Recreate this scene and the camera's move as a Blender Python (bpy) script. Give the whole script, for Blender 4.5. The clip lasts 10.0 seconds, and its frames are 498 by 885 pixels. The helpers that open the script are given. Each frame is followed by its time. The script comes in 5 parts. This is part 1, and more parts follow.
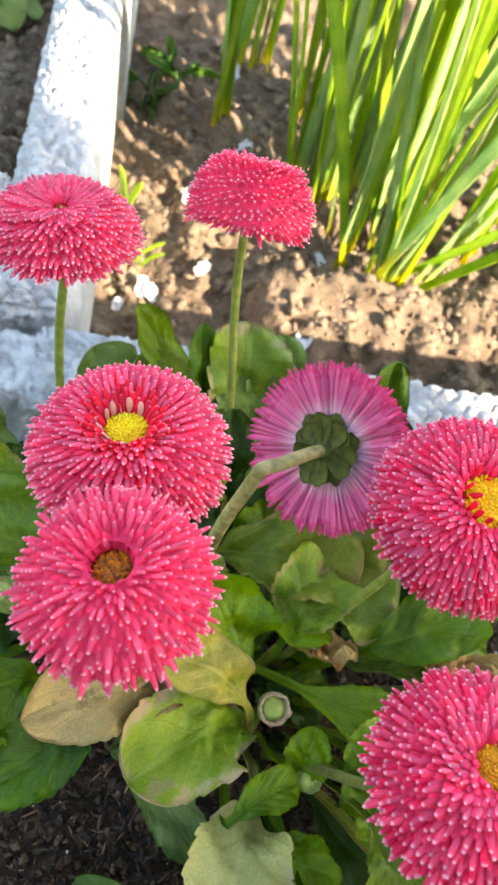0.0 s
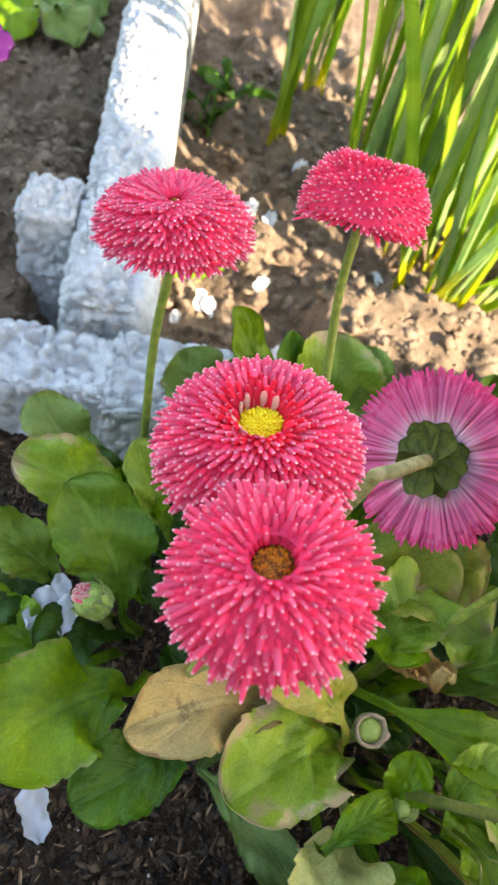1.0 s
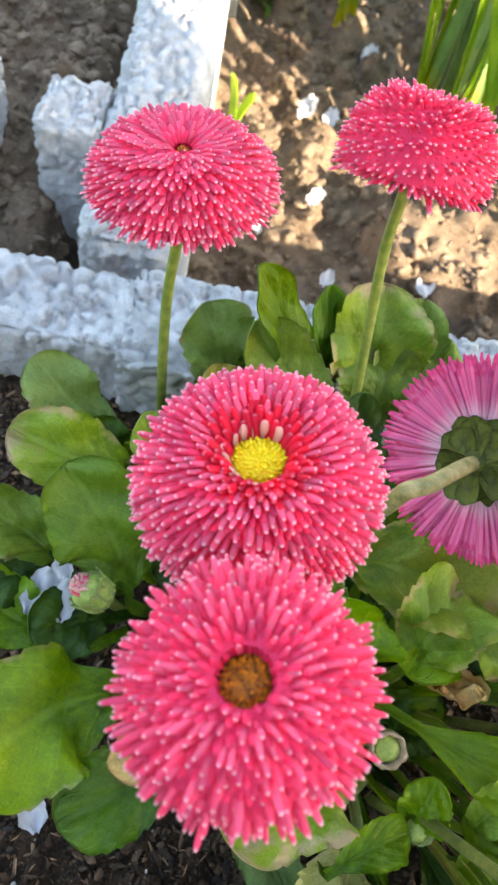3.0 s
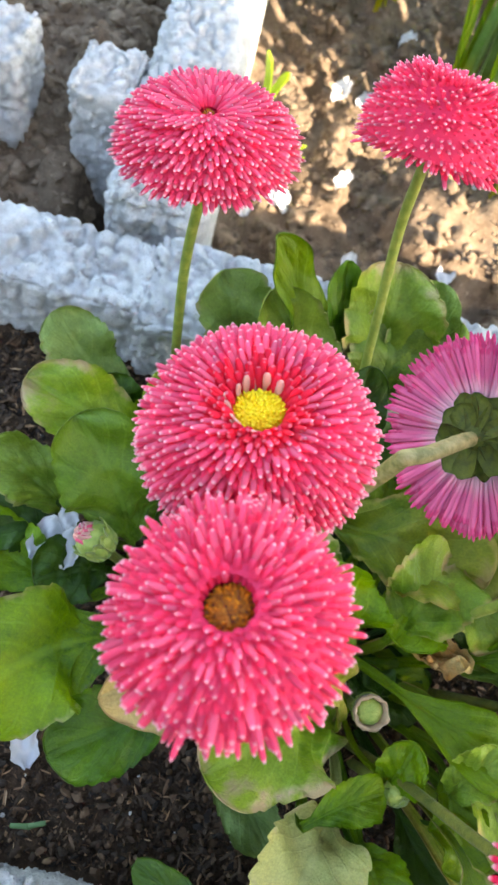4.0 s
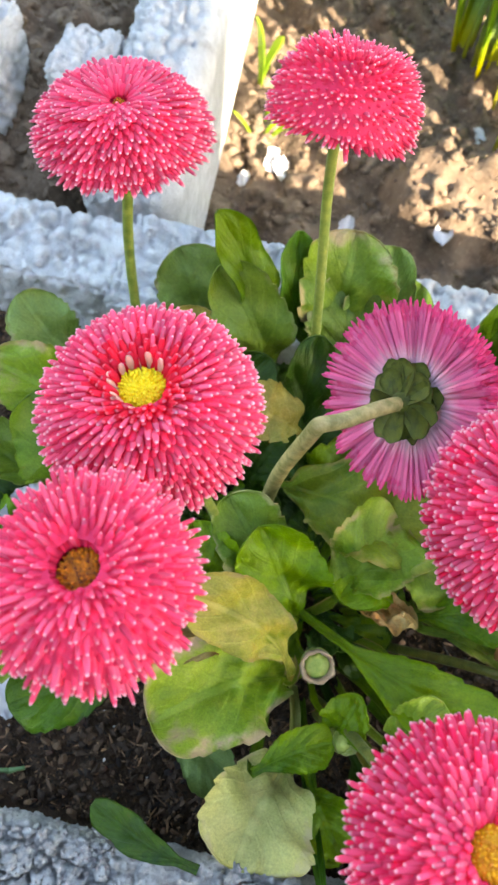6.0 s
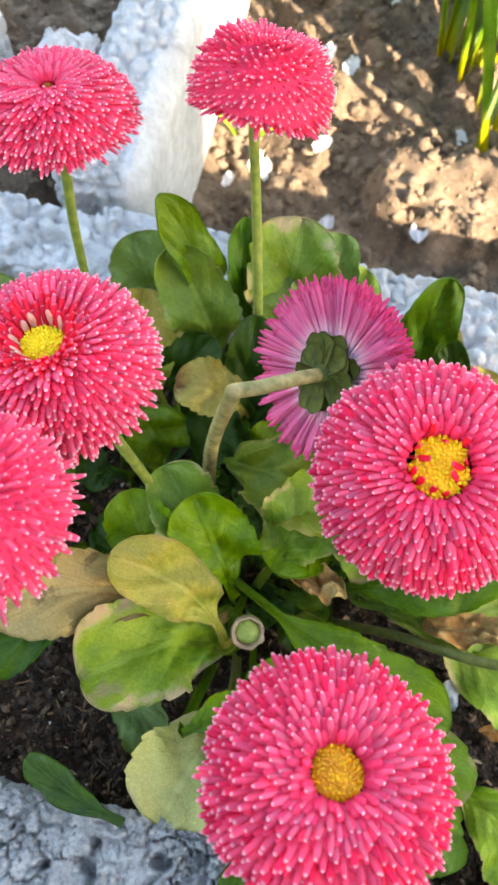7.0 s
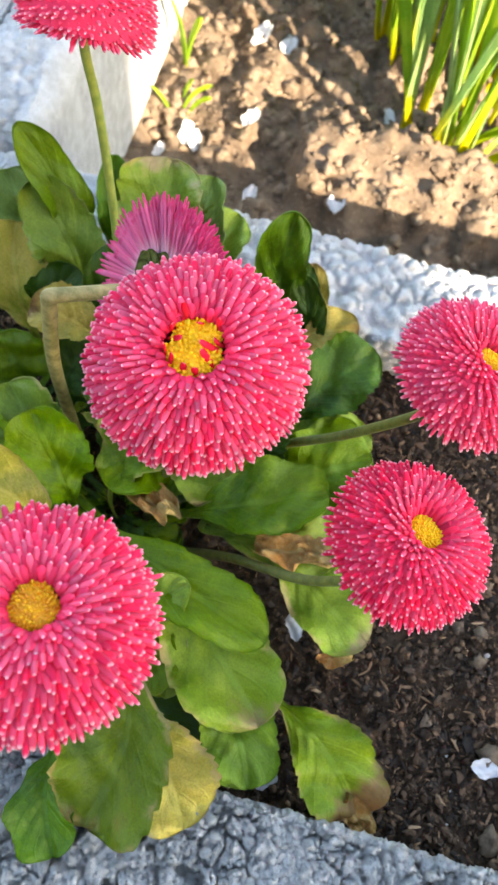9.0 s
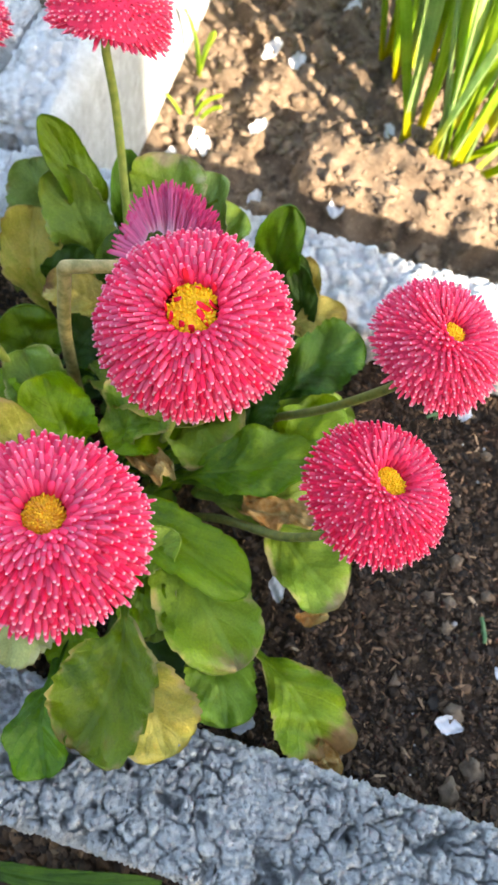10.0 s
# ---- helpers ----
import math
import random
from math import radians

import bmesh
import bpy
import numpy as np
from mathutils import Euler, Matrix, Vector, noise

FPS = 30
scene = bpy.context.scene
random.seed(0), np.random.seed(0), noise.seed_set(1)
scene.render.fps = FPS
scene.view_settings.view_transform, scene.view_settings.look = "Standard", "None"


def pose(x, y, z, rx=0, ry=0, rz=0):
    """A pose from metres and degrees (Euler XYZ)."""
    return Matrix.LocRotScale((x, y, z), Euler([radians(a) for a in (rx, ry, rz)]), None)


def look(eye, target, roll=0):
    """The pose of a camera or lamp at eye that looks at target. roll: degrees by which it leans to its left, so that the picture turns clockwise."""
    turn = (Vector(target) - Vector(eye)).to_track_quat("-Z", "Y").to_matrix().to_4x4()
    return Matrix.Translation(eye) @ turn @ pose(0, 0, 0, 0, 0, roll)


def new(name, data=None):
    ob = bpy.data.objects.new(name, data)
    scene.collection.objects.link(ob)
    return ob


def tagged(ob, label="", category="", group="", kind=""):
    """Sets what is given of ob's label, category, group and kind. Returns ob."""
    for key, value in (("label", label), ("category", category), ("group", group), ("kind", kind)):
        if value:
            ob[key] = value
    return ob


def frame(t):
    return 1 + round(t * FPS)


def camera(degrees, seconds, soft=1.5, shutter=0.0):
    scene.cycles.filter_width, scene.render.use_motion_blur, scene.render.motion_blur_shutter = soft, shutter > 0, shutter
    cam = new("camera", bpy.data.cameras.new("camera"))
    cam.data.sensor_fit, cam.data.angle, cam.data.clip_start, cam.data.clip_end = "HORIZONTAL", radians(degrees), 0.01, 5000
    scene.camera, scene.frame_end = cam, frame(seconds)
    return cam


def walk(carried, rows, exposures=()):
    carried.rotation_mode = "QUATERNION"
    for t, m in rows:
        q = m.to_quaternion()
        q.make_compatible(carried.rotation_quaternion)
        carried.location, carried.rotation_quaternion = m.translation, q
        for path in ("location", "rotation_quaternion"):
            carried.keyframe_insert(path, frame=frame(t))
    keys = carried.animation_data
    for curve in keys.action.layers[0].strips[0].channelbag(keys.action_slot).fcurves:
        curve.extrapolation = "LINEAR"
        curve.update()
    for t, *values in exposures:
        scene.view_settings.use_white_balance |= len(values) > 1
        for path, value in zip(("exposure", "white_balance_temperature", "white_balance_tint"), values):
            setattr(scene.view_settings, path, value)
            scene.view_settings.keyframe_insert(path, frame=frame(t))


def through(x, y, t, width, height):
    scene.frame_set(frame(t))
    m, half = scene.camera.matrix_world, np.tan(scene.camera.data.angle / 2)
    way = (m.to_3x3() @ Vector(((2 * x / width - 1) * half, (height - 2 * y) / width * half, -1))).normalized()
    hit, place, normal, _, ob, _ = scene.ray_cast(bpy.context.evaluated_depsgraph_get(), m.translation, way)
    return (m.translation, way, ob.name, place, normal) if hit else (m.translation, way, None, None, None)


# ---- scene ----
cam = camera(35.1, 10.0, soft=2.6)
cam.data.dof.use_dof = True
cam.data.dof.focus_distance = 0.19
cam.data.dof.aperture_fstop = 48.0
ROWS = [
   (0.0, -0.0738, -0.0775, 0.2851, 35.52, -11.23, 1.81),
   (0.5, -0.0854, -0.0899, 0.2879, 37.73, -12.25, 2.46),
   (1.0, -0.0988, -0.0791, 0.2689, 37.2, -11.58, 3.65),
   (1.5, -0.0967, -0.0558, 0.2746, 35.52, -10.36, 3.14),
   (2.0, -0.085, -0.0387, 0.2704, 32.92, -8.99, 4.07),
   (2.5, -0.0923, -0.0357, 0.2615, 30.85, -8.56, 5.88),
   (3.0, -0.0884, -0.0365, 0.2626, 27.84, -8.89, 8.19),
   (4.5, -0.0827, -0.0472, 0.2659, 25.14, -9.4, 13.03),
   (5.0, -0.0774, -0.0415, 0.2645, 23.12, -7.69, 13.44),
   (6.5, -0.034, -0.0404, 0.2853, 24.05, -3.03, 12.45),
   (7.0, -0.0183, -0.0492, 0.2851, 24.68, -2.57, 14.14),
   (7.5, 0.0011, -0.0488, 0.2812, 24.89, -2.77, 13.94),
   (8.0, 0.0165, -0.0552, 0.2824, 25.24, -3.09, 14.79),
   (8.5, 0.0317, -0.0584, 0.2837, 25.24, -2.84, 15.29),
   (9.0, 0.0405, -0.0634, 0.2819, 25.56, -3.0, 16.22),
   (9.5, 0.0445, -0.0733, 0.2878, 25.95, -3.48, 17.31),
   (10.0, 0.0502, -0.0858, 0.2958, 26.65, -3.92, 18.25),
]
walk(cam, [(t, pose(x, y, z, rx, ry, rz)) for t, x, y, z, rx, ry, rz in ROWS], exposures=[(0.0, 2.66, 7900, 10), (2.5, 2.74, 7900, 10), (5.0, 2.85, 7900, 10), (7.0, 2.81, 7900, 10), (8.5, 2.72, 7900, 10), (10.0, 2.66, 7700, 10)])

# ---- light: low spring sun from behind the right shoulder, clear sky ----
SUN_TRAVEL = Vector((-0.8, 0.6, -0.5)).normalized()
world = bpy.data.worlds.new("sky")
scene.world = world
world.use_nodes = True
sky = world.node_tree.nodes.new("ShaderNodeTexSky")
sky.sky_type = "NISHITA"
sky.sun_disc = False
sky.sun_elevation = radians(26.6)
sky.sun_rotation = radians(127)
back = world.node_tree.nodes["Background"]
back.inputs["Strength"].default_value = 0.15
world.node_tree.links.new(sky.outputs["Color"], back.inputs["Color"])
sun_data = bpy.data.lights.new("sun", "SUN")
sun_data.energy = 4.0
sun_data.angle = radians(0.6)
sun_data.color = (1.0, 0.93, 0.83)
sun = new("sun", sun_data)
sun.matrix_world = look((0, 0, 3), Vector((0, 0, 3)) + SUN_TRAVEL)

# ---- materials ----
def material(name):
    """A node material; returns it with its tree, its Principled node and a maker of nodes."""
    mat = bpy.data.materials.new(name)
    mat.use_nodes = True
    tree = mat.node_tree
    bsdf = tree.nodes["Principled BSDF"]

    def node(kind, **values):
        n = tree.nodes.new(kind)
        for key, value in values.items():
            n.inputs[key.replace("_", " ")].default_value = value
        return n

    return mat, tree, bsdf, node


def ramp(tree, source, stops):
    r = tree.nodes.new("ShaderNodeValToRGB")
    while len(r.color_ramp.elements) < len(stops):
        r.color_ramp.elements.new(0.5)
    for e, (at, col) in zip(r.color_ramp.elements, stops):
        e.position = at
        e.color = (*col, 1) if len(col) == 3 else col
    if source is not None:
        tree.links.new(source, r.inputs[0])
    return r.outputs[0]


def mixed(tree, fac, a, b, kind="MIX"):
    m = tree.nodes.new("ShaderNodeMix")
    m.data_type = "RGBA"
    m.blend_type = kind
    for socket, value in ((m.inputs[0], fac), (m.inputs[6], a), (m.inputs[7], b)):
        if isinstance(value, bpy.types.NodeSocket):
            tree.links.new(value, socket)
        elif isinstance(value, (int, float)):
            socket.default_value = value
        else:
            socket.default_value = (*value, 1)
    return m.outputs[2]


def math_node(tree, op, a, b=0.0, clamp=False):
    m = tree.nodes.new("ShaderNodeMath")
    m.operation = op
    m.use_clamp = clamp
    for socket, value in ((m.inputs[0], a), (m.inputs[1], b)):
        if isinstance(value, bpy.types.NodeSocket):
            tree.links.new(value, socket)
        else:
            socket.default_value = value
    return m.outputs[0]


def step_node(tree, value, low, high):
    m = tree.nodes.new("ShaderNodeMapRange")
    m.interpolation_type = "SMOOTHSTEP"
    tree.links.new(value, m.inputs[0])
    m.inputs[1].default_value, m.inputs[2].default_value = low, high
    return m.outputs[0]


def coords(tree, which="Object"):
    return tree.nodes.new("ShaderNodeTexCoord").outputs[which]


def noise_node(tree, vec, scale, detail=4.0, rough=0.6):
    n = tree.nodes.new("ShaderNodeTexNoise")
    n.inputs["Scale"].default_value, n.inputs["Detail"].default_value, n.inputs["Roughness"].default_value = scale, detail, rough
    if vec is not None:
        tree.links.new(vec, n.inputs["Vector"])
    return n.outputs["Fac"]


def bump(tree, bsdf, height, strength, distance):
    b = tree.nodes.new("ShaderNodeBump")
    b.inputs["Strength"].default_value, b.inputs["Distance"].default_value = strength, distance
    tree.links.new(height, b.inputs["Height"])
    tree.links.new(b.outputs[0], bsdf.inputs["Normal"])


def thin(mat, tree, bsdf, colour, share):
    """Lets some light through a thin leaf or petal."""
    t = tree.nodes.new("ShaderNodeBsdfTranslucent")
    tree.links.new(colour, t.inputs["Color"])
    m = tree.nodes.new("ShaderNodeMixShader")
    m.inputs[0].default_value = share
    out = tree.nodes["Material Output"]
    tree.links.new(bsdf.outputs[0], m.inputs[1])
    tree.links.new(t.outputs[0], m.inputs[2])
    tree.links.new(m.outputs[0], out.inputs["Surface"])


def petal_material(name, root, body, tip, tip_at=0.955, rough=0.5, streak=0.04, body_at=0.75, through=0.5):
    """A petal's colours run along its length; both kinds of random value vary its lightness."""
    mat, tree, bsdf, node = material(name)
    sep = tree.nodes.new("ShaderNodeSeparateXYZ")
    tree.links.new(coords(tree, "UV"), sep.inputs[0])
    across, along = sep.outputs[0], sep.outputs[1]
    base = ramp(tree, along, ((0.0, root), (body_at, body), (tip_at, body), (min(tip_at + 0.045, 0.99), tip)))
    wide = math_node(tree, "ABSOLUTE", math_node(tree, "SUBTRACT", across, 0.5))
    edge = step_node(tree, wide, 0.2, 0.48)
    pale = mixed(tree, math_node(tree, "MULTIPLY", edge, streak), base, tuple(0.65 * a + 0.35 * b for a, b in zip(body, tip)))
    info = tree.nodes.new("ShaderNodeObjectInfo").outputs["Random"]
    island = tree.nodes.new("ShaderNodeNewGeometry").outputs["Random Per Island"]
    rnd = math_node(tree, "FRACT", math_node(tree, "ADD", info, island))
    tint = tree.nodes.new("ShaderNodeHueSaturation")
    value = math_node(tree, "MULTIPLY_ADD", rnd, 0.3)
    value.node.inputs[2].default_value = 0.85
    tree.links.new(value, tint.inputs["Value"])
    tree.links.new(pale, tint.inputs["Color"])
    out = tint.outputs[0]
    tree.links.new(out, bsdf.inputs["Base Color"])
    bsdf.inputs["Roughness"].default_value = rough
    bsdf.inputs["Specular IOR Level"].default_value = 0.18
    bump(tree, bsdf, noise_node(tree, coords(tree), 2.5, 2.0), 0.1, 0.0004)
    thin(mat, tree, bsdf, out, through)
    return mat


PETAL = {
    "pink": petal_material("pink_petal", (0.95, 0.02, 0.11), (0.95, 0.115, 0.245), (0.98, 0.62, 0.68)),
    "rose": petal_material("rose_petal", (0.95, 0.035, 0.13), (0.95, 0.17, 0.305), (0.98, 0.64, 0.7), 0.952),
    "under": petal_material("inner_filling_petal", (0.98, 0.05, 0.15), (0.98, 0.07, 0.19), (0.98, 0.1, 0.23)),
    "deep": petal_material("deep_pink_petal", (0.96, 0.02, 0.1), (0.96, 0.04, 0.15), (0.97, 0.5, 0.6)),
    "red": petal_material("red_inner_petal", (0.93, 0.04, 0.07), (0.95, 0.03, 0.08), (0.96, 0.22, 0.3)),
    "white": petal_material("whitish_inner_petal", (0.92, 0.55, 0.4), (0.93, 0.55, 0.47), (0.94, 0.7, 0.6)),
    "mauve": petal_material("mauve_petal", (0.97, 0.86, 0.86), (0.87, 0.17, 0.36), (0.82, 0.09, 0.26), 0.88, 0.5, body_at=0.56, streak=0.3, through=0.25),
    "violet": petal_material("violet_petal", (0.12, 0.02, 0.14), (0.1, 0.015, 0.13), (0.16, 0.04, 0.18)),
}


def leaf_material(name, dark, light, rim, rim_share=0.0, tip=(0.4, 0.25, 0.1), tip_from=2.0, blotch=0.0, patch=(0.45, 0.3, 0.14), gloss=0.4, through=0.25, root=None):
    """A leaf surface: mottled green, paler veins, a rim, and a withered tip beyond tip_from of its length."""
    mat, tree, bsdf, node = material(name)
    obj = coords(tree)
    uv = tree.nodes.new("ShaderNodeSeparateXYZ")
    tree.links.new(coords(tree, "UV"), uv.inputs[0])
    u, v = uv.outputs[0], uv.outputs[1]
    info = tree.nodes.new("ShaderNodeObjectInfo").outputs["Random"]
    big = noise_node(tree, obj, 70.0, 4.0)
    fine = noise_node(tree, obj, 520.0, 4.0)
    shade = math_node(tree, "MULTIPLY_ADD", fine, 0.55)
    tree.nodes[-1].inputs[2].default_value = -0.27
    both = math_node(tree, "ADD", big, shade)
    col = mixed(tree, step_node(tree, both, 0.26, 0.74), dark, light)
    fade = step_node(tree, noise_node(tree, obj, 34.0, 4.0, 0.55), 0.42, 0.7)
    col = mixed(tree, math_node(tree, "MULTIPLY", fade, 0.55), col, (light[0] * 1.4, light[1] * 1.12, light[2]))
    col = mixed(tree, math_node(tree, "MULTIPLY", step_node(tree, v, 0.35, 1.05), 0.55), col, (min(0.8, light[0] * 1.35), min(0.8, light[1] * 1.15), light[2] * 1.2))
    grainy = ramp(tree, noise_node(tree, obj, 1500.0, 3.0, 0.7), ((0.3, (0.8, 0.8, 0.8)), (0.7, (1.16, 1.16, 1.16))))
    col = mixed(tree, 1.0, col, grainy, "MULTIPLY")
    off = math_node(tree, "ABSOLUTE", math_node(tree, "SUBTRACT", u, 0.5))
    # side veins slant outward and forward from the midrib
    slant = math_node(tree, "SUBTRACT", math_node(tree, "MULTIPLY", v, 46.0), math_node(tree, "MULTIPLY", off, 34.0))
    wave = math_node(tree, "SINE", slant)
    vein = math_node(tree, "MULTIPLY", step_node(tree, wave, 0.8, 1.0), 0.1)
    rib = math_node(tree, "SUBTRACT", 1.0, step_node(tree, off, 0.012, 0.05))
    lines = math_node(tree, "MAXIMUM", vein, math_node(tree, "MULTIPLY", rib, 0.28))
    col = mixed(tree, lines, col, tuple(min(1, c * 1.5 + 0.05) for c in light))
    if blotch > 0:
        spot = step_node(tree, noise_node(tree, obj, 95.0, 5.0, 0.65), 0.72 - 0.3 * blotch, 0.78 - 0.2 * blotch)
        col = mixed(tree, math_node(tree, "MULTIPLY", spot, 0.8), col, patch)
    ragged = math_node(tree, "MULTIPLY", math_node(tree, "SUBTRACT", big, 0.5), 0.7)
    if rim_share > 0:
        edge = step_node(tree, math_node(tree, "ADD", off, math_node(tree, "MULTIPLY", ragged, 0.5)), 0.5 - rim_share, 0.52 - 0.4 * rim_share)
        broken = math_node(tree, "MULTIPLY", step_node(tree, noise_node(tree, obj, 110.0, 3.0), 0.4, 0.62), 0.85)
        col = mixed(tree, math_node(tree, "MULTIPLY", edge, broken), col, rim)
    if tip_from < 1.5:
        end = step_node(tree, math_node(tree, "ADD", v, ragged), tip_from, tip_from + 0.2)
        col = mixed(tree, end, col, mixed(tree, fine, tip, tuple(0.45 * c for c in tip)))
    if root:
        col = mixed(tree, step_node(tree, v, 0.02, 0.16), root, col)
    tint = tree.nodes.new("ShaderNodeHueSaturation")
    val = math_node(tree, "MULTIPLY_ADD", info, 0.35)
    tree.nodes[-1].inputs[2].default_value = 0.65
    tint.inputs["Saturation"].default_value = 1.08
    tree.links.new(val, tint.inputs["Value"])
    tree.links.new(col, tint.inputs["Color"])
    col = tint.outputs[0]
    tree.links.new(col, bsdf.inputs["Base Color"])
    bsdf.inputs["Specular IOR Level"].default_value = 0.36
    rough = math_node(tree, "MULTIPLY_ADD", fine, 0.25)
    tree.nodes[-1].inputs[2].default_value = gloss - 0.1
    tree.links.new(rough, bsdf.inputs["Roughness"])
    height = math_node(tree, "ADD", math_node(tree, "MULTIPLY", lines, -1.2), noise_node(tree, obj, 260.0, 5.0, 0.65))
    bump(tree, bsdf, height, 0.85, 0.0011)
    thin(mat, tree, bsdf, col, through)
    return mat


LEAF = {
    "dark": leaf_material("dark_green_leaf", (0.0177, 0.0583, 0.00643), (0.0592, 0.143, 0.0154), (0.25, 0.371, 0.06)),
    "mid": leaf_material("green_leaf", (0.069, 0.164, 0.0115), (0.197, 0.35, 0.0282), (0.25, 0.424, 0.06)),
    "deep": leaf_material("deep_green_leaf", (0.03, 0.095, 0.009), (0.1, 0.225, 0.02), (0.25, 0.371, 0.06)),
    "light": leaf_material("light_green_leaf", (0.13, 0.25, 0.03), (0.3, 0.45, 0.075), (0.5, 0.5, 0.2), 0.04),
    "lightspot": leaf_material("spotted_light_leaf", (0.055, 0.14, 0.01), (0.22, 0.35, 0.026), (0.5, 0.4, 0.2), 0.05, blotch=0.3, patch=(0.4, 0.37, 0.07)),
    "lighttip": leaf_material("fading_green_leaf", (0.1, 0.21, 0.02), (0.25, 0.39, 0.055), (0.62, 0.46, 0.22), 0.1, (0.64, 0.47, 0.25), 0.9),
    "lightpink": leaf_material("pinkish_edged_leaf", (0.13, 0.25, 0.02), (0.31, 0.44, 0.06), (0.7, 0.47, 0.32), 0.15, (0.68, 0.45, 0.3), 0.88),
    "pinkedge": leaf_material("bronze_edged_leaf", (0.0986, 0.213, 0.0231), (0.256, 0.393, 0.0463), (0.64, 0.42, 0.26), 0.13, (0.62, 0.42, 0.27), 0.84),
    "rim": leaf_material("pale_rimmed_leaf", (0.08, 0.18, 0.024), (0.21, 0.35, 0.06), (0.6, 0.55, 0.28), 0.07),
    "olive": leaf_material("olive_leaf", (0.09, 0.165, 0.018), (0.25, 0.32, 0.045), (0.55, 0.42, 0.16), 0.12, (0.52, 0.4, 0.16), 0.92),
    "grey": leaf_material("grey_green_leaf", (0.1, 0.2, 0.05), (0.22, 0.36, 0.11), (0.3, 0.424, 0.12)),
    "greyl": leaf_material("dull_green_leaf", (0.13, 0.24, 0.05), (0.28, 0.42, 0.11), (0.52, 0.46, 0.26), 0.06),
    "bluegreen": leaf_material("bluish_green_leaf", (0.08, 0.19, 0.022), (0.2, 0.37, 0.05), (0.3, 0.424, 0.12)),
    "pale": leaf_material("pale_leaf_underside", (0.47, 0.5, 0.16), (0.66, 0.66, 0.26), (0.7, 0.6, 0.34), 0.06, gloss=0.55),
    "yellow": leaf_material("yellowing_leaf", (0.266, 0.337, 0.0347), (0.56, 0.49, 0.13), (0.6, 0.44, 0.2), 0.07, (0.55, 0.4, 0.2), 1.0),
    "tan": leaf_material("withered_tan_leaf", (0.56, 0.38, 0.13), (0.74, 0.55, 0.24), (0.42, 0.23, 0.1), 0.09, (0.46, 0.27, 0.13), 0.95, 0.42, (0.32, 0.2, 0.09), 0.55),
    "tanyellow": leaf_material("yellow_brown_leaf", (0.4, 0.38, 0.08), (0.62, 0.51, 0.15), (0.5, 0.3, 0.1), 0.05, (0.36, 0.19, 0.07), 0.85, 0.2, gloss=0.5),
    "drytip": leaf_material("dry_tipped_leaf", (0.0986, 0.213, 0.0193), (0.256, 0.382, 0.0424), (0.48, 0.38, 0.15), 0.06, (0.56, 0.33, 0.15), 0.76, 0.15),
    "brownpatch": leaf_material("brown_patched_leaf", (0.055, 0.125, 0.0105), (0.165, 0.25, 0.021), (0.6, 0.44, 0.2), 0.08, (0.42, 0.22, 0.1), 0.9, 0.1, (0.38, 0.27, 0.1)),
    "dead": leaf_material("dead_brown_leaf", (0.62, 0.3, 0.09), (0.9, 0.6, 0.28), (0.7, 0.42, 0.18), 0.04, blotch=0.25, patch=(0.26, 0.13, 0.06), gloss=0.65, through=0.12),
    "strap": leaf_material("strap_leaf", (0.276, 0.456, 0.0515), (0.453, 0.636, 0.103), (0.3, 0.477, 0.072), through=0.58, gloss=0.36, root=(0.75, 0.66, 0.06)),
    "strapblue": leaf_material("bluish_strap_leaf", (0.296, 0.477, 0.167), (0.473, 0.657, 0.282), (0.3, 0.477, 0.12), through=0.5, gloss=0.36, root=(0.66, 0.64, 0.08)),
    "weed": leaf_material("weed_leaf", (0.0394, 0.124, 0.0154), (0.0986, 0.225, 0.0309), (0.3, 0.477, 0.12)),
}


def stem_material(name, low, high, rough=0.5, fuzz=0.2):
    mat, tree, bsdf, node = material(name)
    obj = coords(tree)
    n = noise_node(tree, obj, 300.0, 4.0)
    col = mixed(tree, step_node(tree, n, 0.3, 0.7), low, high)
    tree.links.new(col, bsdf.inputs["Base Color"])
    bsdf.inputs["Roughness"].default_value = rough
    bsdf.inputs["Sheen Weight"].default_value = fuzz
    bump(tree, bsdf, noise_node(tree, obj, 1400.0, 2.0), 0.5, 0.0005)
    return mat


STEM = stem_material("green_stem", (0.14, 0.19, 0.02), (0.26, 0.29, 0.045), 0.55, 0.05)
STEM_DARK = stem_material("dark_stem", (0.07, 0.085, 0.008), (0.15, 0.15, 0.02), 0.55, 0.05)
STEM_TAN = stem_material("bent_stem", (0.2, 0.18, 0.05), (0.46, 0.36, 0.15), 0.6, 0.0)
BRACT = stem_material("green_bract", (0.03, 0.04, 0.001), (0.095, 0.11, 0.004), 0.75, 0.0)
BRACT_PALE = stem_material("pale_bract", (0.17, 0.26, 0.03), (0.36, 0.42, 0.08))
PITH = stem_material("pale_pith", (0.3, 0.19, 0.1), (0.46, 0.31, 0.17))


def floret_material(name, a, b):
    mat, tree, bsdf, node = material(name)
    rnd = tree.nodes.new("ShaderNodeNewGeometry").outputs["Random Per Island"]
    col = mixed(tree, rnd, a, b)
    tree.links.new(col, bsdf.inputs["Base Color"])
    bsdf.inputs["Roughness"].default_value = 0.55
    return mat


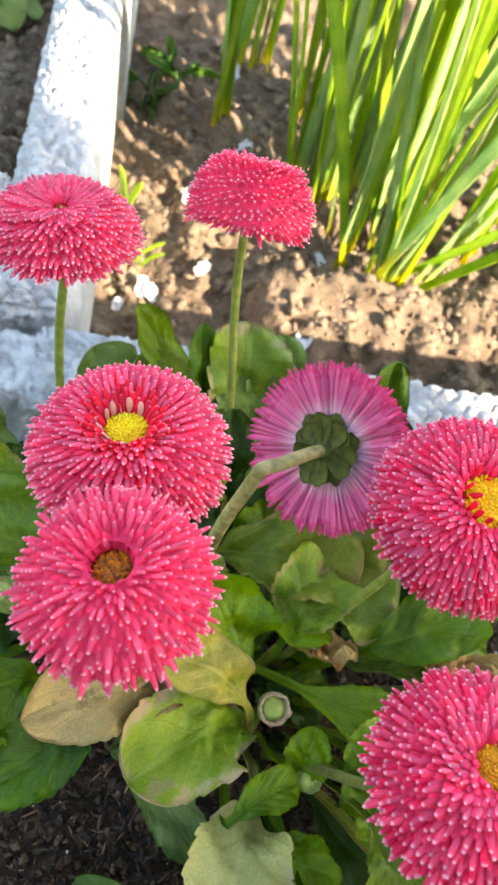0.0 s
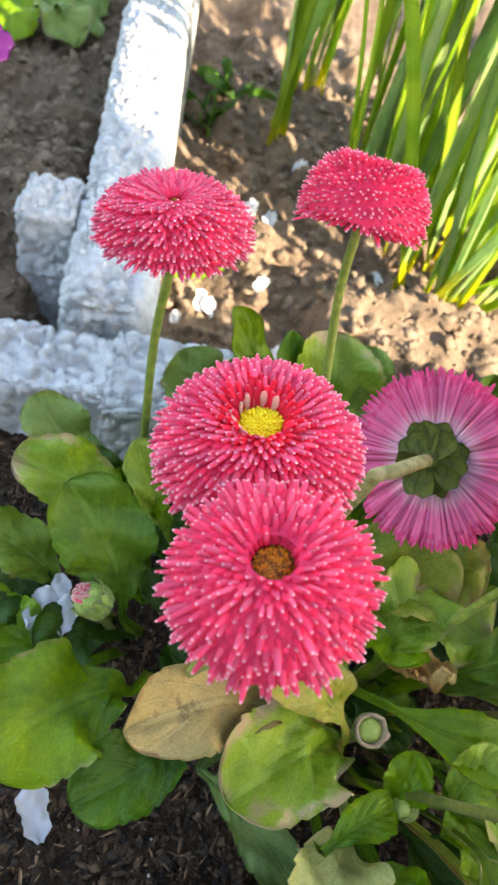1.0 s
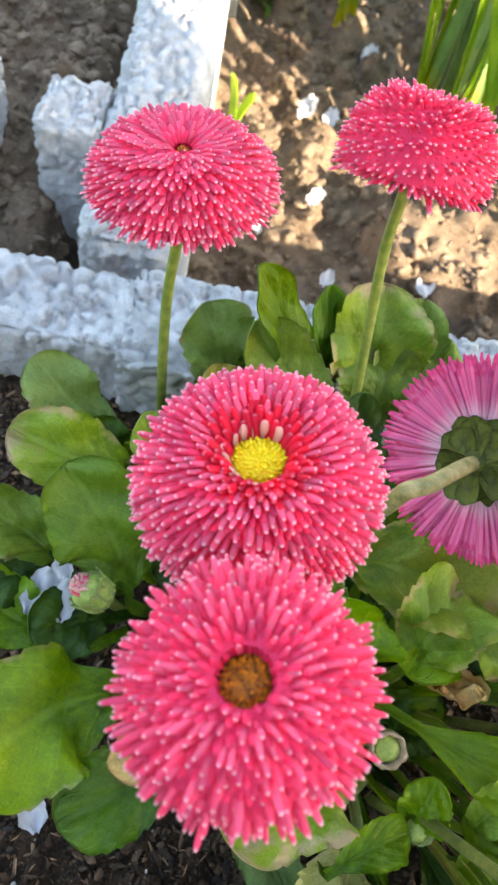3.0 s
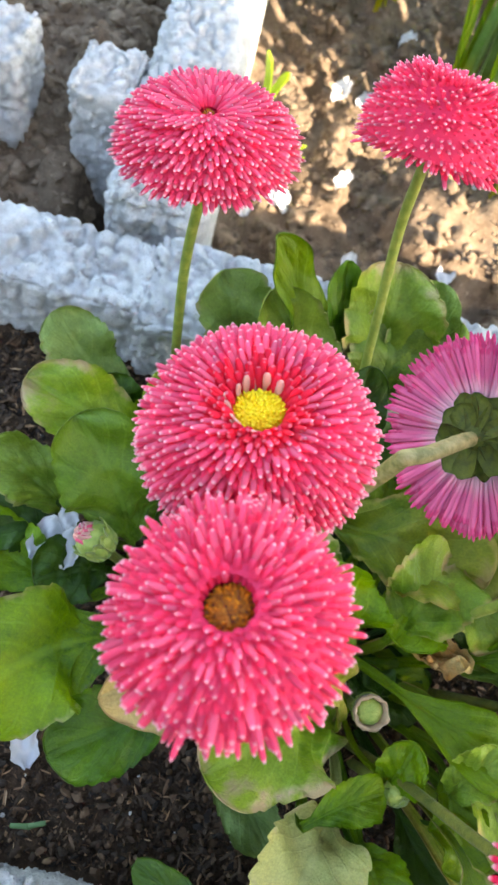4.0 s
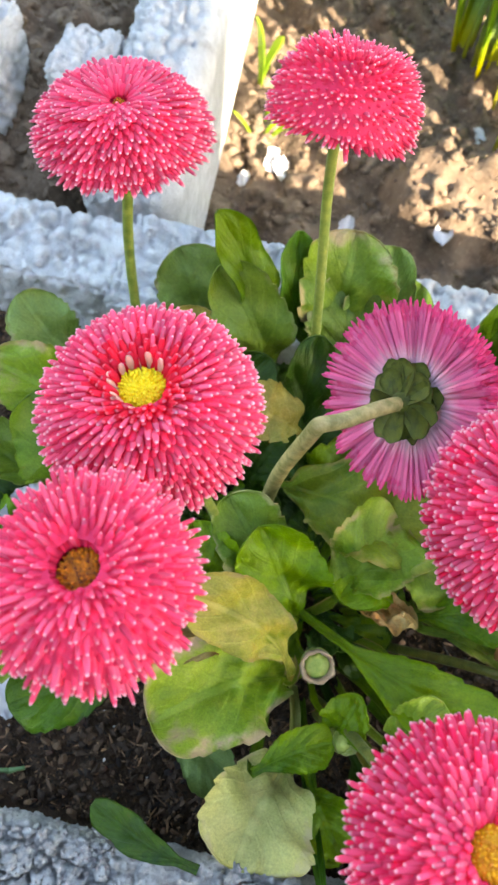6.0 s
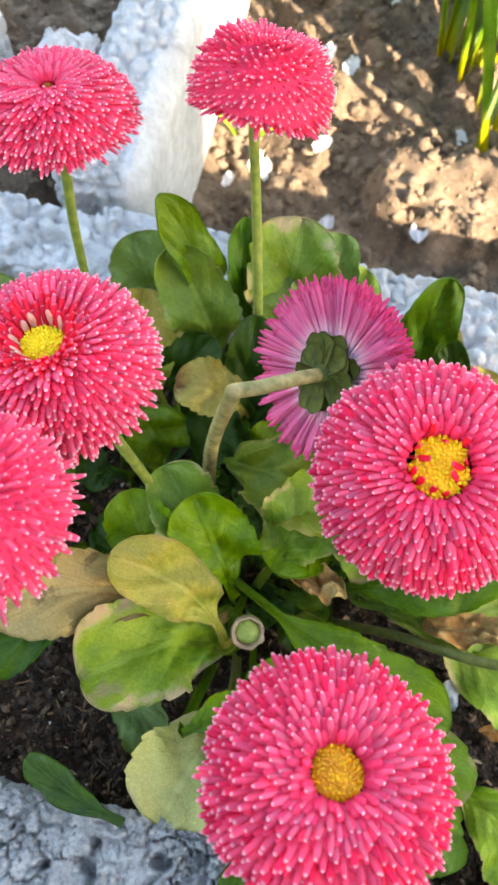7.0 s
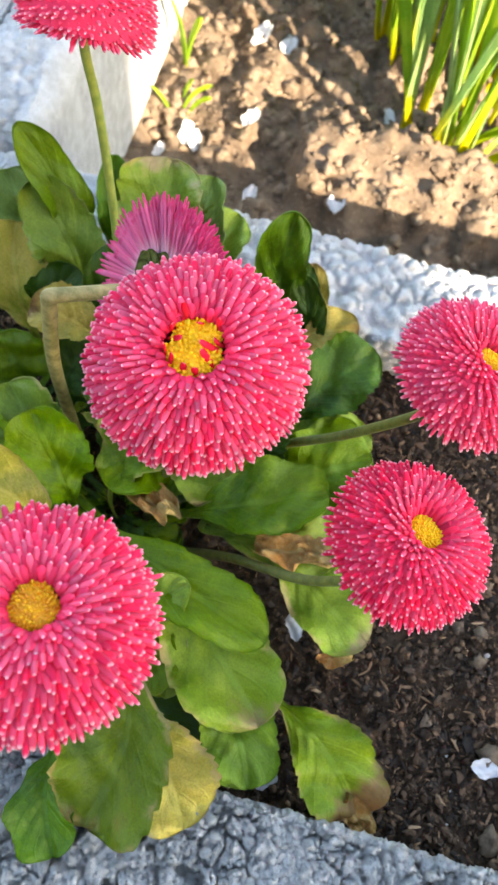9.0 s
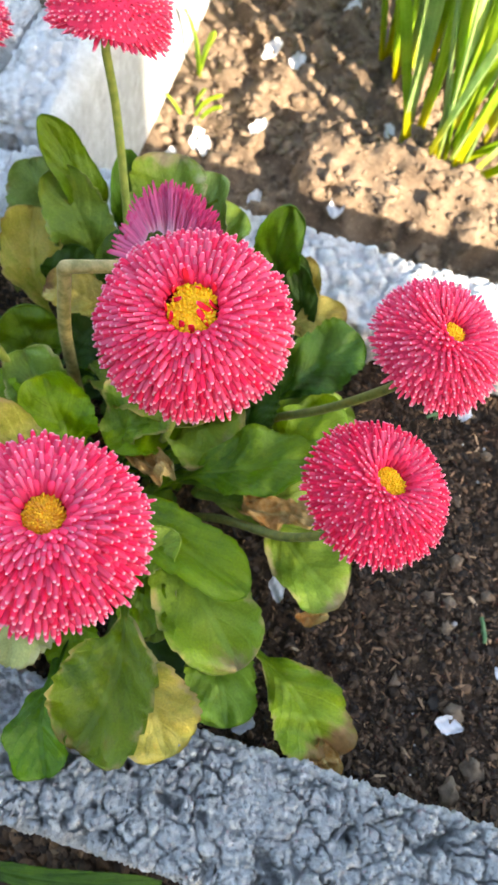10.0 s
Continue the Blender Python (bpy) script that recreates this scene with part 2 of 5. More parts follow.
DISC = {
    "gold": floret_material("golden_florets", (0.9, 0.46, 0.003), (0.94, 0.6, 0.008)),
    "yellow": floret_material("yellow_florets", (0.92, 0.62, 0.004), (0.95, 0.74, 0.02)),
    "orange": floret_material("orange_florets", (0.16, 0.03, 0.002), (0.85, 0.27, 0.003)),
    "amber": floret_material("amber_florets", (0.66, 0.23, 0.003), (0.9, 0.48, 0.006)),
}


def concrete_material(name, lift=1.0):
    mat, tree, bsdf, node = material(name)
    obj = coords(tree)
    geo = tree.nodes.new("ShaderNodeNewGeometry")
    big = noise_node(tree, obj, 22.0, 4.0)
    mid = noise_node(tree, obj, 160.0, 4.0)
    fine = noise_node(tree, obj, 1100.0, 5.0, 0.75)
    col = mixed(tree, step_node(tree, mid, 0.3, 0.7), tuple(lift * c for c in (0.32, 0.315, 0.305)), tuple(min(0.8, lift * c) for c in (0.5, 0.495, 0.475)))
    col = mixed(tree, math_node(tree, "MULTIPLY", step_node(tree, big, 0.45, 0.75), 0.35), col, (0.3, 0.305, 0.315))
    dark = math_node(tree, "SUBTRACT", 1.0, step_node(tree, fine, 0.36, 0.46))
    col = mixed(tree, math_node(tree, "MULTIPLY", dark, 0.35), col, (0.13, 0.13, 0.13))
    grit = math_node(tree, "MULTIPLY", step_node(tree, fine, 0.53, 0.6), 0.75)
    col = mixed(tree, grit, col, (0.6, 0.59, 0.57))
    # small pores: the shade inside them is put into the colour as dark spots
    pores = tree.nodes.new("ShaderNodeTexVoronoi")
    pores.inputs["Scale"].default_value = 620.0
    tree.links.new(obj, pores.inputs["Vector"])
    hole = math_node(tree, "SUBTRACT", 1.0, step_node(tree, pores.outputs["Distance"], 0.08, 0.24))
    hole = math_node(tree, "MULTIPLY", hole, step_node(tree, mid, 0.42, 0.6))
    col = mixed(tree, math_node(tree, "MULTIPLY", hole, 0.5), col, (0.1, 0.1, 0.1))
    dirt = math_node(tree, "MULTIPLY", step_node(tree, noise_node(tree, obj, 60.0, 5.0), 0.6, 0.72), 0.3)
    col = mixed(tree, dirt, col, (0.2, 0.15, 0.1))
    tree.links.new(col, bsdf.inputs["Base Color"])
    bsdf.inputs["Roughness"].default_value = 0.93
    bsdf.inputs["Specular IOR Level"].default_value = 0.2
    bump(tree, bsdf, math_node(tree, "SUBTRACT", math_node(tree, "ADD", fine, mid), hole), 1.0, 0.0015)
    return mat


# lift makes darker and lighter copies of one concrete, partly for uneven light
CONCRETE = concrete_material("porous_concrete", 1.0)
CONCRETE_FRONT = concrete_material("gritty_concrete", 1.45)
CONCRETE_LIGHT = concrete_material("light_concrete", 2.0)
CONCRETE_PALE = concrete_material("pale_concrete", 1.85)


def soil_material(name, a, b, c, scale):
    mat, tree, bsdf, node = material(name)
    obj = coords(tree)
    n1 = noise_node(tree, obj, scale, 5.0, 0.65)
    n2 = noise_node(tree, obj, scale * 9, 5.0, 0.7)
    n3 = noise_node(tree, obj, scale * 0.15, 3.0)
    col = mixed(tree, step_node(tree, n1, 0.32, 0.68), a, b)
    col = mixed(tree, math_node(tree, "MULTIPLY", step_node(tree, n2, 0.5, 0.72), 0.6), col, c)
    col = mixed(tree, math_node(tree, "MULTIPLY", step_node(tree, n3, 0.4, 0.7), 0.35), col, a)
    tree.links.new(col, bsdf.inputs["Base Color"])
    bsdf.inputs["Roughness"].default_value = 0.95
    bsdf.inputs["Specular IOR Level"].default_value = 0.2
    bump(tree, bsdf, math_node(tree, "ADD", n2, n1), 0.9, 0.0015)
    return mat


COMPOST = soil_material("dark_compost", (0.03, 0.019, 0.012), (0.1, 0.062, 0.039), (0.215, 0.138, 0.088), 160.0)
LOAM = soil_material("brown_loam", (0.095, 0.063, 0.041), (0.22, 0.157, 0.108), (0.33, 0.25, 0.18), 60.0)


def chip_material(name, lift):
    mat, tree, bsdf, node = material(name)
    rnd = tree.nodes.new("ShaderNodeNewGeometry").outputs["Random Per Island"]
    col = ramp(tree, rnd, tuple((at, tuple(lift * c for c in rgb)) for at, rgb in ((0.0, (0.022, 0.013, 0.008)), (0.5, (0.07, 0.038, 0.02)), (0.8, (0.15, 0.083, 0.044)), (0.97, (0.22, 0.125, 0.065)), (1.0, (0.3, 0.2, 0.12)))))
    grain = noise_node(tree, coords(tree), 900.0, 3.0)
    out = mixed(tree, 0.6, col, (0.5, 0.5, 0.5), "MULTIPLY")
    tree.links.new(grain, out.node.inputs[7])
    tree.links.new(out, bsdf.inputs["Base Color"])
    bsdf.inputs["Roughness"].default_value = 0.85
    bump(tree, bsdf, grain, 0.5, 0.0006)
    return mat


CHIPS = chip_material("compost_bits", 1.0)
CRUMBS = chip_material("brown_crumbs", 1.35)
FIBRES = chip_material("wood_fibre", 2.6)
CLODS = soil_material("loam_clods", (0.15, 0.103, 0.07), (0.3, 0.22, 0.152), (0.4, 0.305, 0.22), 140.0)


def plain(name, col, rough=0.6, through=0.0, scale=200.0):
    mat, tree, bsdf, node = material(name)
    n = noise_node(tree, coords(tree), scale, 4.0)
    c = mixed(tree, n, tuple(0.8 * v for v in col), col)
    tree.links.new(c, bsdf.inputs["Base Color"])
    bsdf.inputs["Roughness"].default_value = rough
    bump(tree, bsdf, n, 0.2, 0.0005)
    if through:
        thin(mat, tree, bsdf, c, through)
    return mat


BLOSSOM = plain("fallen_white_petal", (0.82, 0.82, 0.84), 0.5, 0.3)
PEBBLE = plain("pale_pebble", (0.5, 0.47, 0.43), 0.8)
SEEDLING = plain("seedling_green", (0.12, 0.24, 0.09), 0.5, 0.2)
STUCCO = plain("pale_stucco", (0.5, 0.47, 0.42), 0.9, 0.0, 40.0)

# ---- helpers for meshes ----
def fbm(x, y, z, octaves=4, seed=0):
    """Smooth value noise over arrays, about -1 to 1."""
    out, amp, total = np.zeros_like(x), 1.0, 0.0
    for o in range(octaves):
        f = 2.0 ** o
        px, py, pz = x * f + seed * 7.3 + o * 3.1, y * f + seed * 1.7 + o * 5.3, z * f + seed * 4.9
        ix, iy, iz = np.floor(px), np.floor(py), np.floor(pz)
        fx, fy, fz = px - ix, py - iy, pz - iz
        fx, fy, fz = (t * t * (3 - 2 * t) for t in (fx, fy, fz))
        v = np.zeros_like(x)
        for dx in (0, 1):
            for dy in (0, 1):
                for dz in (0, 1):
                    w = (fx if dx else 1 - fx) * (fy if dy else 1 - fy) * (fz if dz else 1 - fz)
                    v += w * cell_value(ix + dx, iy + dy, iz + dz, seed)
        out += amp * (2 * v - 1)
        total += amp
        amp *= 0.5
    return out / total


def cell_value(i, j, k, seed):
    h = np.sin(i * 127.1 + j * 311.7 + k * 74.7 + seed * 53.3) * 43758.5453
    return h - np.floor(h)


def cells(p, size, seed=0):
    """Worley noise over points p: distance to the nearest and second nearest seed, and the nearest one's random value."""
    q = p / size
    base = np.floor(q)
    f1, f2 = np.full(len(p), 9.0), np.full(len(p), 9.0)
    value = np.zeros(len(p))
    for dx in (-1, 0, 1):
        for dy in (-1, 0, 1):
            for dz in (-1, 0, 1):
                c = base + (dx, dy, dz)
                i, j, k = c.T
                s = np.stack([cell_value(i, j, k, seed + n) for n in (1, 2, 3)], 1)
                d = np.linalg.norm(c + s - q, axis=1)
                near = d < f1
                f2 = np.where(near, f1, np.minimum(f2, d))
                value = np.where(near, cell_value(i, j, k, seed + 4), value)
                f1 = np.where(near, d, f1)
    return f1, f2, value


def mesh_of(name, verts, faces, mat, smooth=True):
    me = bpy.data.meshes.new(name)
    me.from_pydata([tuple(v) for v in verts], [], [tuple(f) for f in faces])
    me.materials.append(mat)
    if smooth:
        me.polygons.foreach_set("use_smooth", [True] * len(me.polygons))
    me.update()
    return me


def part(name, mesh, parent, label=""):
    ob = new(name, mesh)
    ob.parent = parent
    if label:
        tagged(ob, label)
    return ob


def grid_faces(nu, nv, offset=0, closed=False):
    """Quads over nu x nv points, row by row."""
    faces = []
    for i in range(nu - 1):
        for j in range(nv if closed else nv - 1):
            k = (j + 1) % nv
            a, b = offset + i * nv + j, offset + i * nv + k
            faces.append((a, b, b + nv, a + nv))
    return faces


def smooth_path(points, n):
    """n points along a Catmull-Rom curve through the given ones."""
    p = [Vector(q) for q in points]
    p = [2 * p[0] - p[1], *p, 2 * p[-1] - p[-2]]
    out = []
    for i in range(n):
        t = i / (n - 1) * (len(p) - 3)
        k = min(int(t), len(p) - 4)
        t -= k
        a, b, c, d = p[k:k + 4]
        out.append(0.5 * (2 * b + (c - a) * t + (2 * a - 5 * b + 4 * c - d) * t * t + (3 * b - a - 3 * c + d) * t ** 3))
    return out


def tube(points, r0, r1, n=28, sides=10, wobble=0.06, seed=1):
    """Vertices and faces of a closed round stem along a curve."""
    rng = random.Random(seed)
    path = smooth_path(points, n)
    verts, side = [], None
    for i, p in enumerate(path):
        d = (path[min(i + 1, n - 1)] - path[max(i - 1, 0)]).normalized()
        if side is None:
            side = d.cross(Vector((0.3, 1, 0.2))).normalized()
        side = (side - d * side.dot(d)).normalized()
        up = d.cross(side)
        r = (r0 + (r1 - r0) * i / (n - 1)) * (1 + rng.uniform(-wobble, wobble))
        for k in range(sides):
            a = 2 * math.pi * k / sides
            verts.append(p + r * (math.cos(a) * side + math.sin(a) * up))
    faces = grid_faces(n, sides, 0, True)
    faces.append(tuple(range(sides))[::-1])
    faces.append(tuple(range((n - 1) * sides, n * sides)))
    return verts, faces


# ---- structure: ground, planter soil, edging stones, unseen walls added to block light ----
def axis_steps(dense0, dense1, step, reach):
    inner = np.arange(dense0, dense1 + step / 2, step)
    grow = step * np.cumsum(1.25 ** np.arange(1, 60))
    grow = grow[grow < reach]
    grow = np.append(grow, reach)
    return np.concatenate([dense0 - grow[::-1], inner, dense1 + grow])


def ground_height(x, y):
    p = np.stack([x, y, np.zeros_like(x)], 1)
    p = p + 0.006 * np.stack([fbm(x * 60, y * 60, 0 * x, 2, k) for k in (31, 32, 33)], 1) * (1, 1, 0)
    f1, f2, v = cells(p, 0.02, 3)
    g1, g2, w = cells(p, 0.007, 8)
    k1, k2, q = cells(p, 0.048, 13)
    clod = 0.034 * np.clip(0.6 - k1, 0, 1) * np.clip(2 * q - 0.8, 0, 1) + 0.02 * np.clip(0.72 - f1, 0, 1) * np.clip(1.8 * v - 0.7, 0, 1) + 0.004 * np.clip(0.75 - g1, -0.1, 1) * (0.2 + w)
    h = -0.07 + 0.02 * fbm(x * 14, y * 14, 0 * x, 3, 5) + clod + 0.008 * fbm(x * 75, y * 75, 0 * x, 4, 2) - 0.006
    h += 0.036 * np.clip((-0.15 - x) / 0.02, 0, 1) * np.clip((y - 0.1) / 0.05, 0, 1)
    h += 0.026 * np.clip((-0.15 - x) / 0.02, 0, 1) * np.clip((y - 0.1) / 0.05, 0, 1) * np.clip((0.36 - y) / 0.07, 0, 1)
    # broken ridges of dug soil, which shade the hollows behind them
    for ax, ay, bx, by, r, top in ((0.008, 0.281, 0.12, 0.288, 0.024, 0.024), (0.03, 0.385, 0.075, 0.4, 0.012, 0.026), (-0.062, 0.345, -0.03, 0.37, 0.008, 0.008)):
        wx, wy = x + 0.012 * fbm(x * 55, y * 55, 0 * x, 3, 41), y + 0.012 * fbm(x * 55, y * 55, 0 * x, 3, 42)
        s = np.clip(((wx - ax) * (bx - ax) + (wy - ay) * (by - ay)) / ((bx - ax) ** 2 + (by - ay) ** 2), 0, 1)
        off = np.hypot(wx - ax - s * (bx - ax), wy - ay - s * (by - ay))
        h += top * np.clip((r - off) / 0.012 + 0.5, 0, 1)
    h -= 0.01 * np.exp(-((x + 0.035) ** 2 + (y - 0.27) ** 2) / 0.0006)
    far = np.clip((np.hypot(x, y - 0.2) - 0.6) / 0.5, 0, 1)
    return h * (1 - far) - 0.06 * far


def build_ground():
    xs, ys = axis_steps(-0.32, 0.3, 0.0028, 60.0), axis_steps(-0.2, 0.66, 0.0028, 60.0)
    gx, gy = np.meshgrid(xs, ys, indexing="ij")
    x, y = gx.ravel(), gy.ravel()
    z = ground_height(x, y)
    hidden = (np.abs(y - 0.03) < 0.085) & (x > -0.38) & (x < 0.34)
    z = np.where(hidden, -0.075, z)
    ob = new("ground", mesh_of("ground", np.stack([x, y, z], 1), grid_faces(len(xs), len(ys)), LOAM))
    return tagged(ob, "crumbly dry brown garden bed soil with clods", "ground", kind="structure")


build_ground()


def soil_height(x, y):
    p = np.stack([x, y, np.zeros_like(x)], 1)
    f1, f2, v = cells(p, 0.0065, 21)
    g1, g2, w = cells(p, 0.003, 25)
    h = 0.004 * fbm(x * 22, y * 22, 0 * x, 3, 11) + 0.006 * np.clip(0.75 - f1, 0, 1) * (0.3 + v) + 0.003 * np.clip(0.7 - g1, 0, 1) * (0.3 + w)
    return h - 0.003 + 0.012 * np.clip((y - 0.06) / 0.06, 0, 1) * np.clip((x + 0.02) / 0.1, 0, 1)


def build_planter_soil():
    xs, ys = np.arange(-0.36, 0.3201, 0.0013), np.arange(-0.062, 0.1202, 0.0013)
    gx, gy = np.meshgrid(xs, ys, indexing="ij")
    x, y = gx.ravel(), gy.ravel()
    ob = new("planter_soil", mesh_of("planter_soil", np.stack([x, y, soil_height(x, y)], 1), grid_faces(len(xs), len(ys)), COMPOST))
    return tagged(ob, "dark moist potting compost between edging stones", "soil", kind="structure")


build_planter_soil()


def box_shell(size, step, radius):
    """Points, outward directions and faces of a rounded box about the origin, finely divided."""
    half = np.array(size) / 2
    counts = [max(2, int(round(s / step)) + 1) for s in size]
    lines = [np.linspace(-h, h, c) for h, c in zip(half, counts)]
    points, faces, start = [], [], 0
    for axis in range(3):
        u, v = (axis + 1) % 3, (axis + 2) % 3
        gu, gv = np.meshgrid(lines[u], lines[v], indexing="ij")
        for sign in (-1, 1):
            p = np.zeros((gu.size, 3))
            p[:, u], p[:, v], p[:, axis] = gu.ravel(), gv.ravel(), sign * half[axis]
            f = grid_faces(counts[u], counts[v], start)
            faces += f if sign < 0 else [q[::-1] for q in f]
            points.append(p)
            start += len(p)
    p = np.concatenate(points)
    core = np.clip(p, -(half - radius), half - radius)
    n = p - core
    n /= np.maximum(np.linalg.norm(n, axis=1, keepdims=True), 1e-9)
    return core + n * radius, n, faces


def edging_stone(x0, x1, y0, y1, z0, z1, seed, label, turn=0.0, grain=0.0056, smooth_side=None, step=0.00105, mat=None, depth=0.003, grit=0.0, radius=0.0035, gap_width=0.22, bulge=0.9, fine=0.4):
    """A bar of porous no-fines concrete: lumps of aggregate with deep pores between them."""
    size = (x1 - x0, y1 - y0, z1 - z0)
    p, n, faces = box_shell(size, step, radius)
    w = p + (x0 * 3 + seed, y0 * 3, seed * 2.0)
    w = w + 0.0016 * np.stack([fbm(*(w.T * 170), 3, seed + k) for k in range(3)], 1) + 0.0009 * np.stack([fbm(*(w.T * 620), 2, seed + k + 40) for k in range(3)], 1)
    f1, f2, v = cells(w, grain * 1.2, seed)
    g1, g2, u = cells(w, grain * 0.55, seed + 9)
    h1, h2, t = cells(w, grain * 0.26, seed + 17)
    # rounded lumps of three sizes with narrow deep gaps, some of them closed by cement
    closed = np.clip(1.7 * fbm(*(w.T * 60), 2, seed + 21) + (0.42 if fine > 0.9 else -0.05), 0, 0.95)
    gap = (1 - np.clip((f2 - f1) / gap_width, 0, 1)) * (1 - closed)
    seam = (1 - np.clip((g2 - g1) / (1.5 * gap_width), 0, 1)) * np.clip(1.2 - closed, 0, 1)
    dome = np.sqrt(np.clip(1 - (f1 / 0.95) ** 2, 0, 1))
    knob = np.sqrt(np.clip(1 - (g1 / 0.9) ** 2, 0, 1))
    speck = np.sqrt(np.clip(1 - (h1 / 0.9) ** 2, 0, 1))
    hole = np.clip(fbm(*(w.T * 150), 2, seed + 27) * 7 - 2.6, 0, 1)
    d = depth * (bulge * dome + 0.3 * (v - 0.5) - (0.5 + 0.6 * fine) * gap ** 0.7 - fine * (0.35 * seam + 1.5 * hole - 0.25 * knob - 0.2 * u) + (0.05 + 0.2 * fine) * speck - 0.3 * hole)
    d += 0.002 * fbm(*(w.T * 26), 3, seed + 3) + 0.0008 * fine * fbm(*(w.T * 520), 3, seed + 5) + grit * fbm(*(w.T * 1000), 2, seed + 6)
    rough = np.ones(len(p))
    if smooth_side is not None:
        rough = np.clip(1.15 - 2.6 * np.clip(n @ np.array(smooth_side) + 0.22 * fbm(*(w.T * 90), 3, seed + 31), 0, 1), 0.05, 1)
    # cast sides are flatter than the open top
    rough = rough * np.where(n[:, 2] > 0.4, 1.0, 0.75)
    p = p + n * ((d - np.percentile(d, 82)) * rough)[:, None]
    me = mesh_of("edging_stone", p, faces, mat or CONCRETE)
    bm = bmesh.new()
    bm.from_mesh(me)
    bmesh.ops.remove_doubles(bm, verts=bm.verts, dist=0.0001)
    bm.to_mesh(me)
    bm.free()
    ob = new("edging_stone", me)
    ob.matrix_world = pose((x0 + x1) / 2, (y0 + y1) / 2, (z0 + z1) / 2, 0, 0, turn)
    return tagged(ob, label, "edging stone", "porous concrete edging stones")


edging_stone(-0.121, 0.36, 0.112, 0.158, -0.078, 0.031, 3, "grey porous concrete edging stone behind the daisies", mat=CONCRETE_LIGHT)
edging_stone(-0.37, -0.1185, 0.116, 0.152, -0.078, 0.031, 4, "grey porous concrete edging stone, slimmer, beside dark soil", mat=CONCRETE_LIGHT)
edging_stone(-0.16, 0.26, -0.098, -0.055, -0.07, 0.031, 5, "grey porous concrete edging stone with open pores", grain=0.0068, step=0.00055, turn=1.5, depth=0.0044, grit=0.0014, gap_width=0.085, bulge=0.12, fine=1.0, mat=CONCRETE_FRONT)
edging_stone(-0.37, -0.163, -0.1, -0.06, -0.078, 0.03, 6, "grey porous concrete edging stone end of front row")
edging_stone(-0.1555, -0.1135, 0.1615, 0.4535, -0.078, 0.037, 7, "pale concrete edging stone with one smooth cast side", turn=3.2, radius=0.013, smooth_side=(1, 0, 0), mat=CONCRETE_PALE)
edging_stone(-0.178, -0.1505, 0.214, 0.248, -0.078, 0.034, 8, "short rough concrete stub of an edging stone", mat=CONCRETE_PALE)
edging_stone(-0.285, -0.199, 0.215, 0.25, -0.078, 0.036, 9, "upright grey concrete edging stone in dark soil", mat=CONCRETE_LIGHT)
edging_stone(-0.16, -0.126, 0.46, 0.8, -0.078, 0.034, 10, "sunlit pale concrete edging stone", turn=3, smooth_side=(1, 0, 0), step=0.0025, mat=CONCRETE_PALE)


def unseen_shade_wall():
    """The corner of an unseen wall, added to cast the shade that lies over the planter."""
    me = bpy.data.meshes.new("wall_east")
    bm = bmesh.new()
    bmesh.ops.create_cube(bm, size=1.0, matrix=Matrix.Translation((1.0, 0.06, 0.9)) @ Matrix.Diagonal((2.0, 0.12, 2.1, 1)))
    bmesh.ops.bevel(bm, geom=bm.edges[:], offset=0.01, segments=2, affect="EDGES")
    bm.to_mesh(me)
    bm.free()
    me.materials.append(STUCCO)
    ob = new("wall_east", me)
    angle = math.degrees(math.atan2(-0.8, -0.6))
    ob.matrix_world = pose(0.09 + 1.25 * 0.8, 0.133 - 1.25 * 0.6, 0, 0, 0, angle)
    return tagged(ob, "plain pale stucco wall, unseen, added to block light", "wall", kind="structure")


unseen_shade_wall()


def unseen_rear_wall():
    """A low unseen wall, added to hold back sky light on the side from which one looks at the bed."""
    me = bpy.data.meshes.new("wall_south")
    bm = bmesh.new()
    bmesh.ops.create_cube(bm, size=1.0, matrix=Matrix.Translation((0, 0, 0.1)) @ Matrix.Diagonal((2.2, 0.12, 0.6, 1)))
    bmesh.ops.bevel(bm, geom=bm.edges[:], offset=0.01, segments=2, affect="EDGES")
    bm.to_mesh(me)
    bm.free()
    me.materials.append(STUCCO)
    ob = new("wall_south", me)
    ob.matrix_world = pose(-0.3, -0.8, 0, 0, 0, 0)
    return tagged(ob, "plain pale stucco wall, unseen, added to block light", "wall", kind="structure")


unseen_rear_wall()

# ---- daisies ----
UP = Vector((0, 0, 1))


def frame_of(axis, turn=0.0):
    """A rotation whose z is the axis."""
    return Vector(axis).normalized().to_track_quat("Z", "Y").to_matrix().to_4x4() @ Matrix.Rotation(turn, 4, "Z")


LEVELS, SIDES = (0.0, 0.3, 0.6, 0.8, 0.935, 0.984), 6


def quill_shape(flat=0.62, bend=0.0, widths=(0.5, 0.8, 1.0, 0.96, 0.74, 0.44)):
    """Points, faces and face-corner UVs of one tubular petal, 1 long and 2 wide before scaling."""
    verts = []
    for z, r in zip(LEVELS, widths):
        for k in range(SIDES):
            a = 2 * math.pi * k / SIDES
            verts.append((r * math.cos(a), flat * r * math.sin(a) + bend * z * z, z))
    verts.append((0, bend, 1.0))
    faces = grid_faces(len(LEVELS), SIDES, 0, True)
    top = (len(LEVELS) - 1) * SIDES
    faces += [(top + k, top + (k + 1) % SIDES, len(verts) - 1) for k in range(SIDES)]
    verts = np.array(verts)
    uvs = [(0.5 + 0.5 * verts[i][0], verts[i][2]) for f in faces for i in f]
    return verts, faces, np.array(uvs, dtype=np.float32)


def quill_mesh(shape, mat):
    verts, faces, uvs = shape
    me = mesh_of("petal", verts, faces, mat)
    me.uv_layers.new(name="UVMap").data.foreach_set("uv", uvs.ravel())
    return me


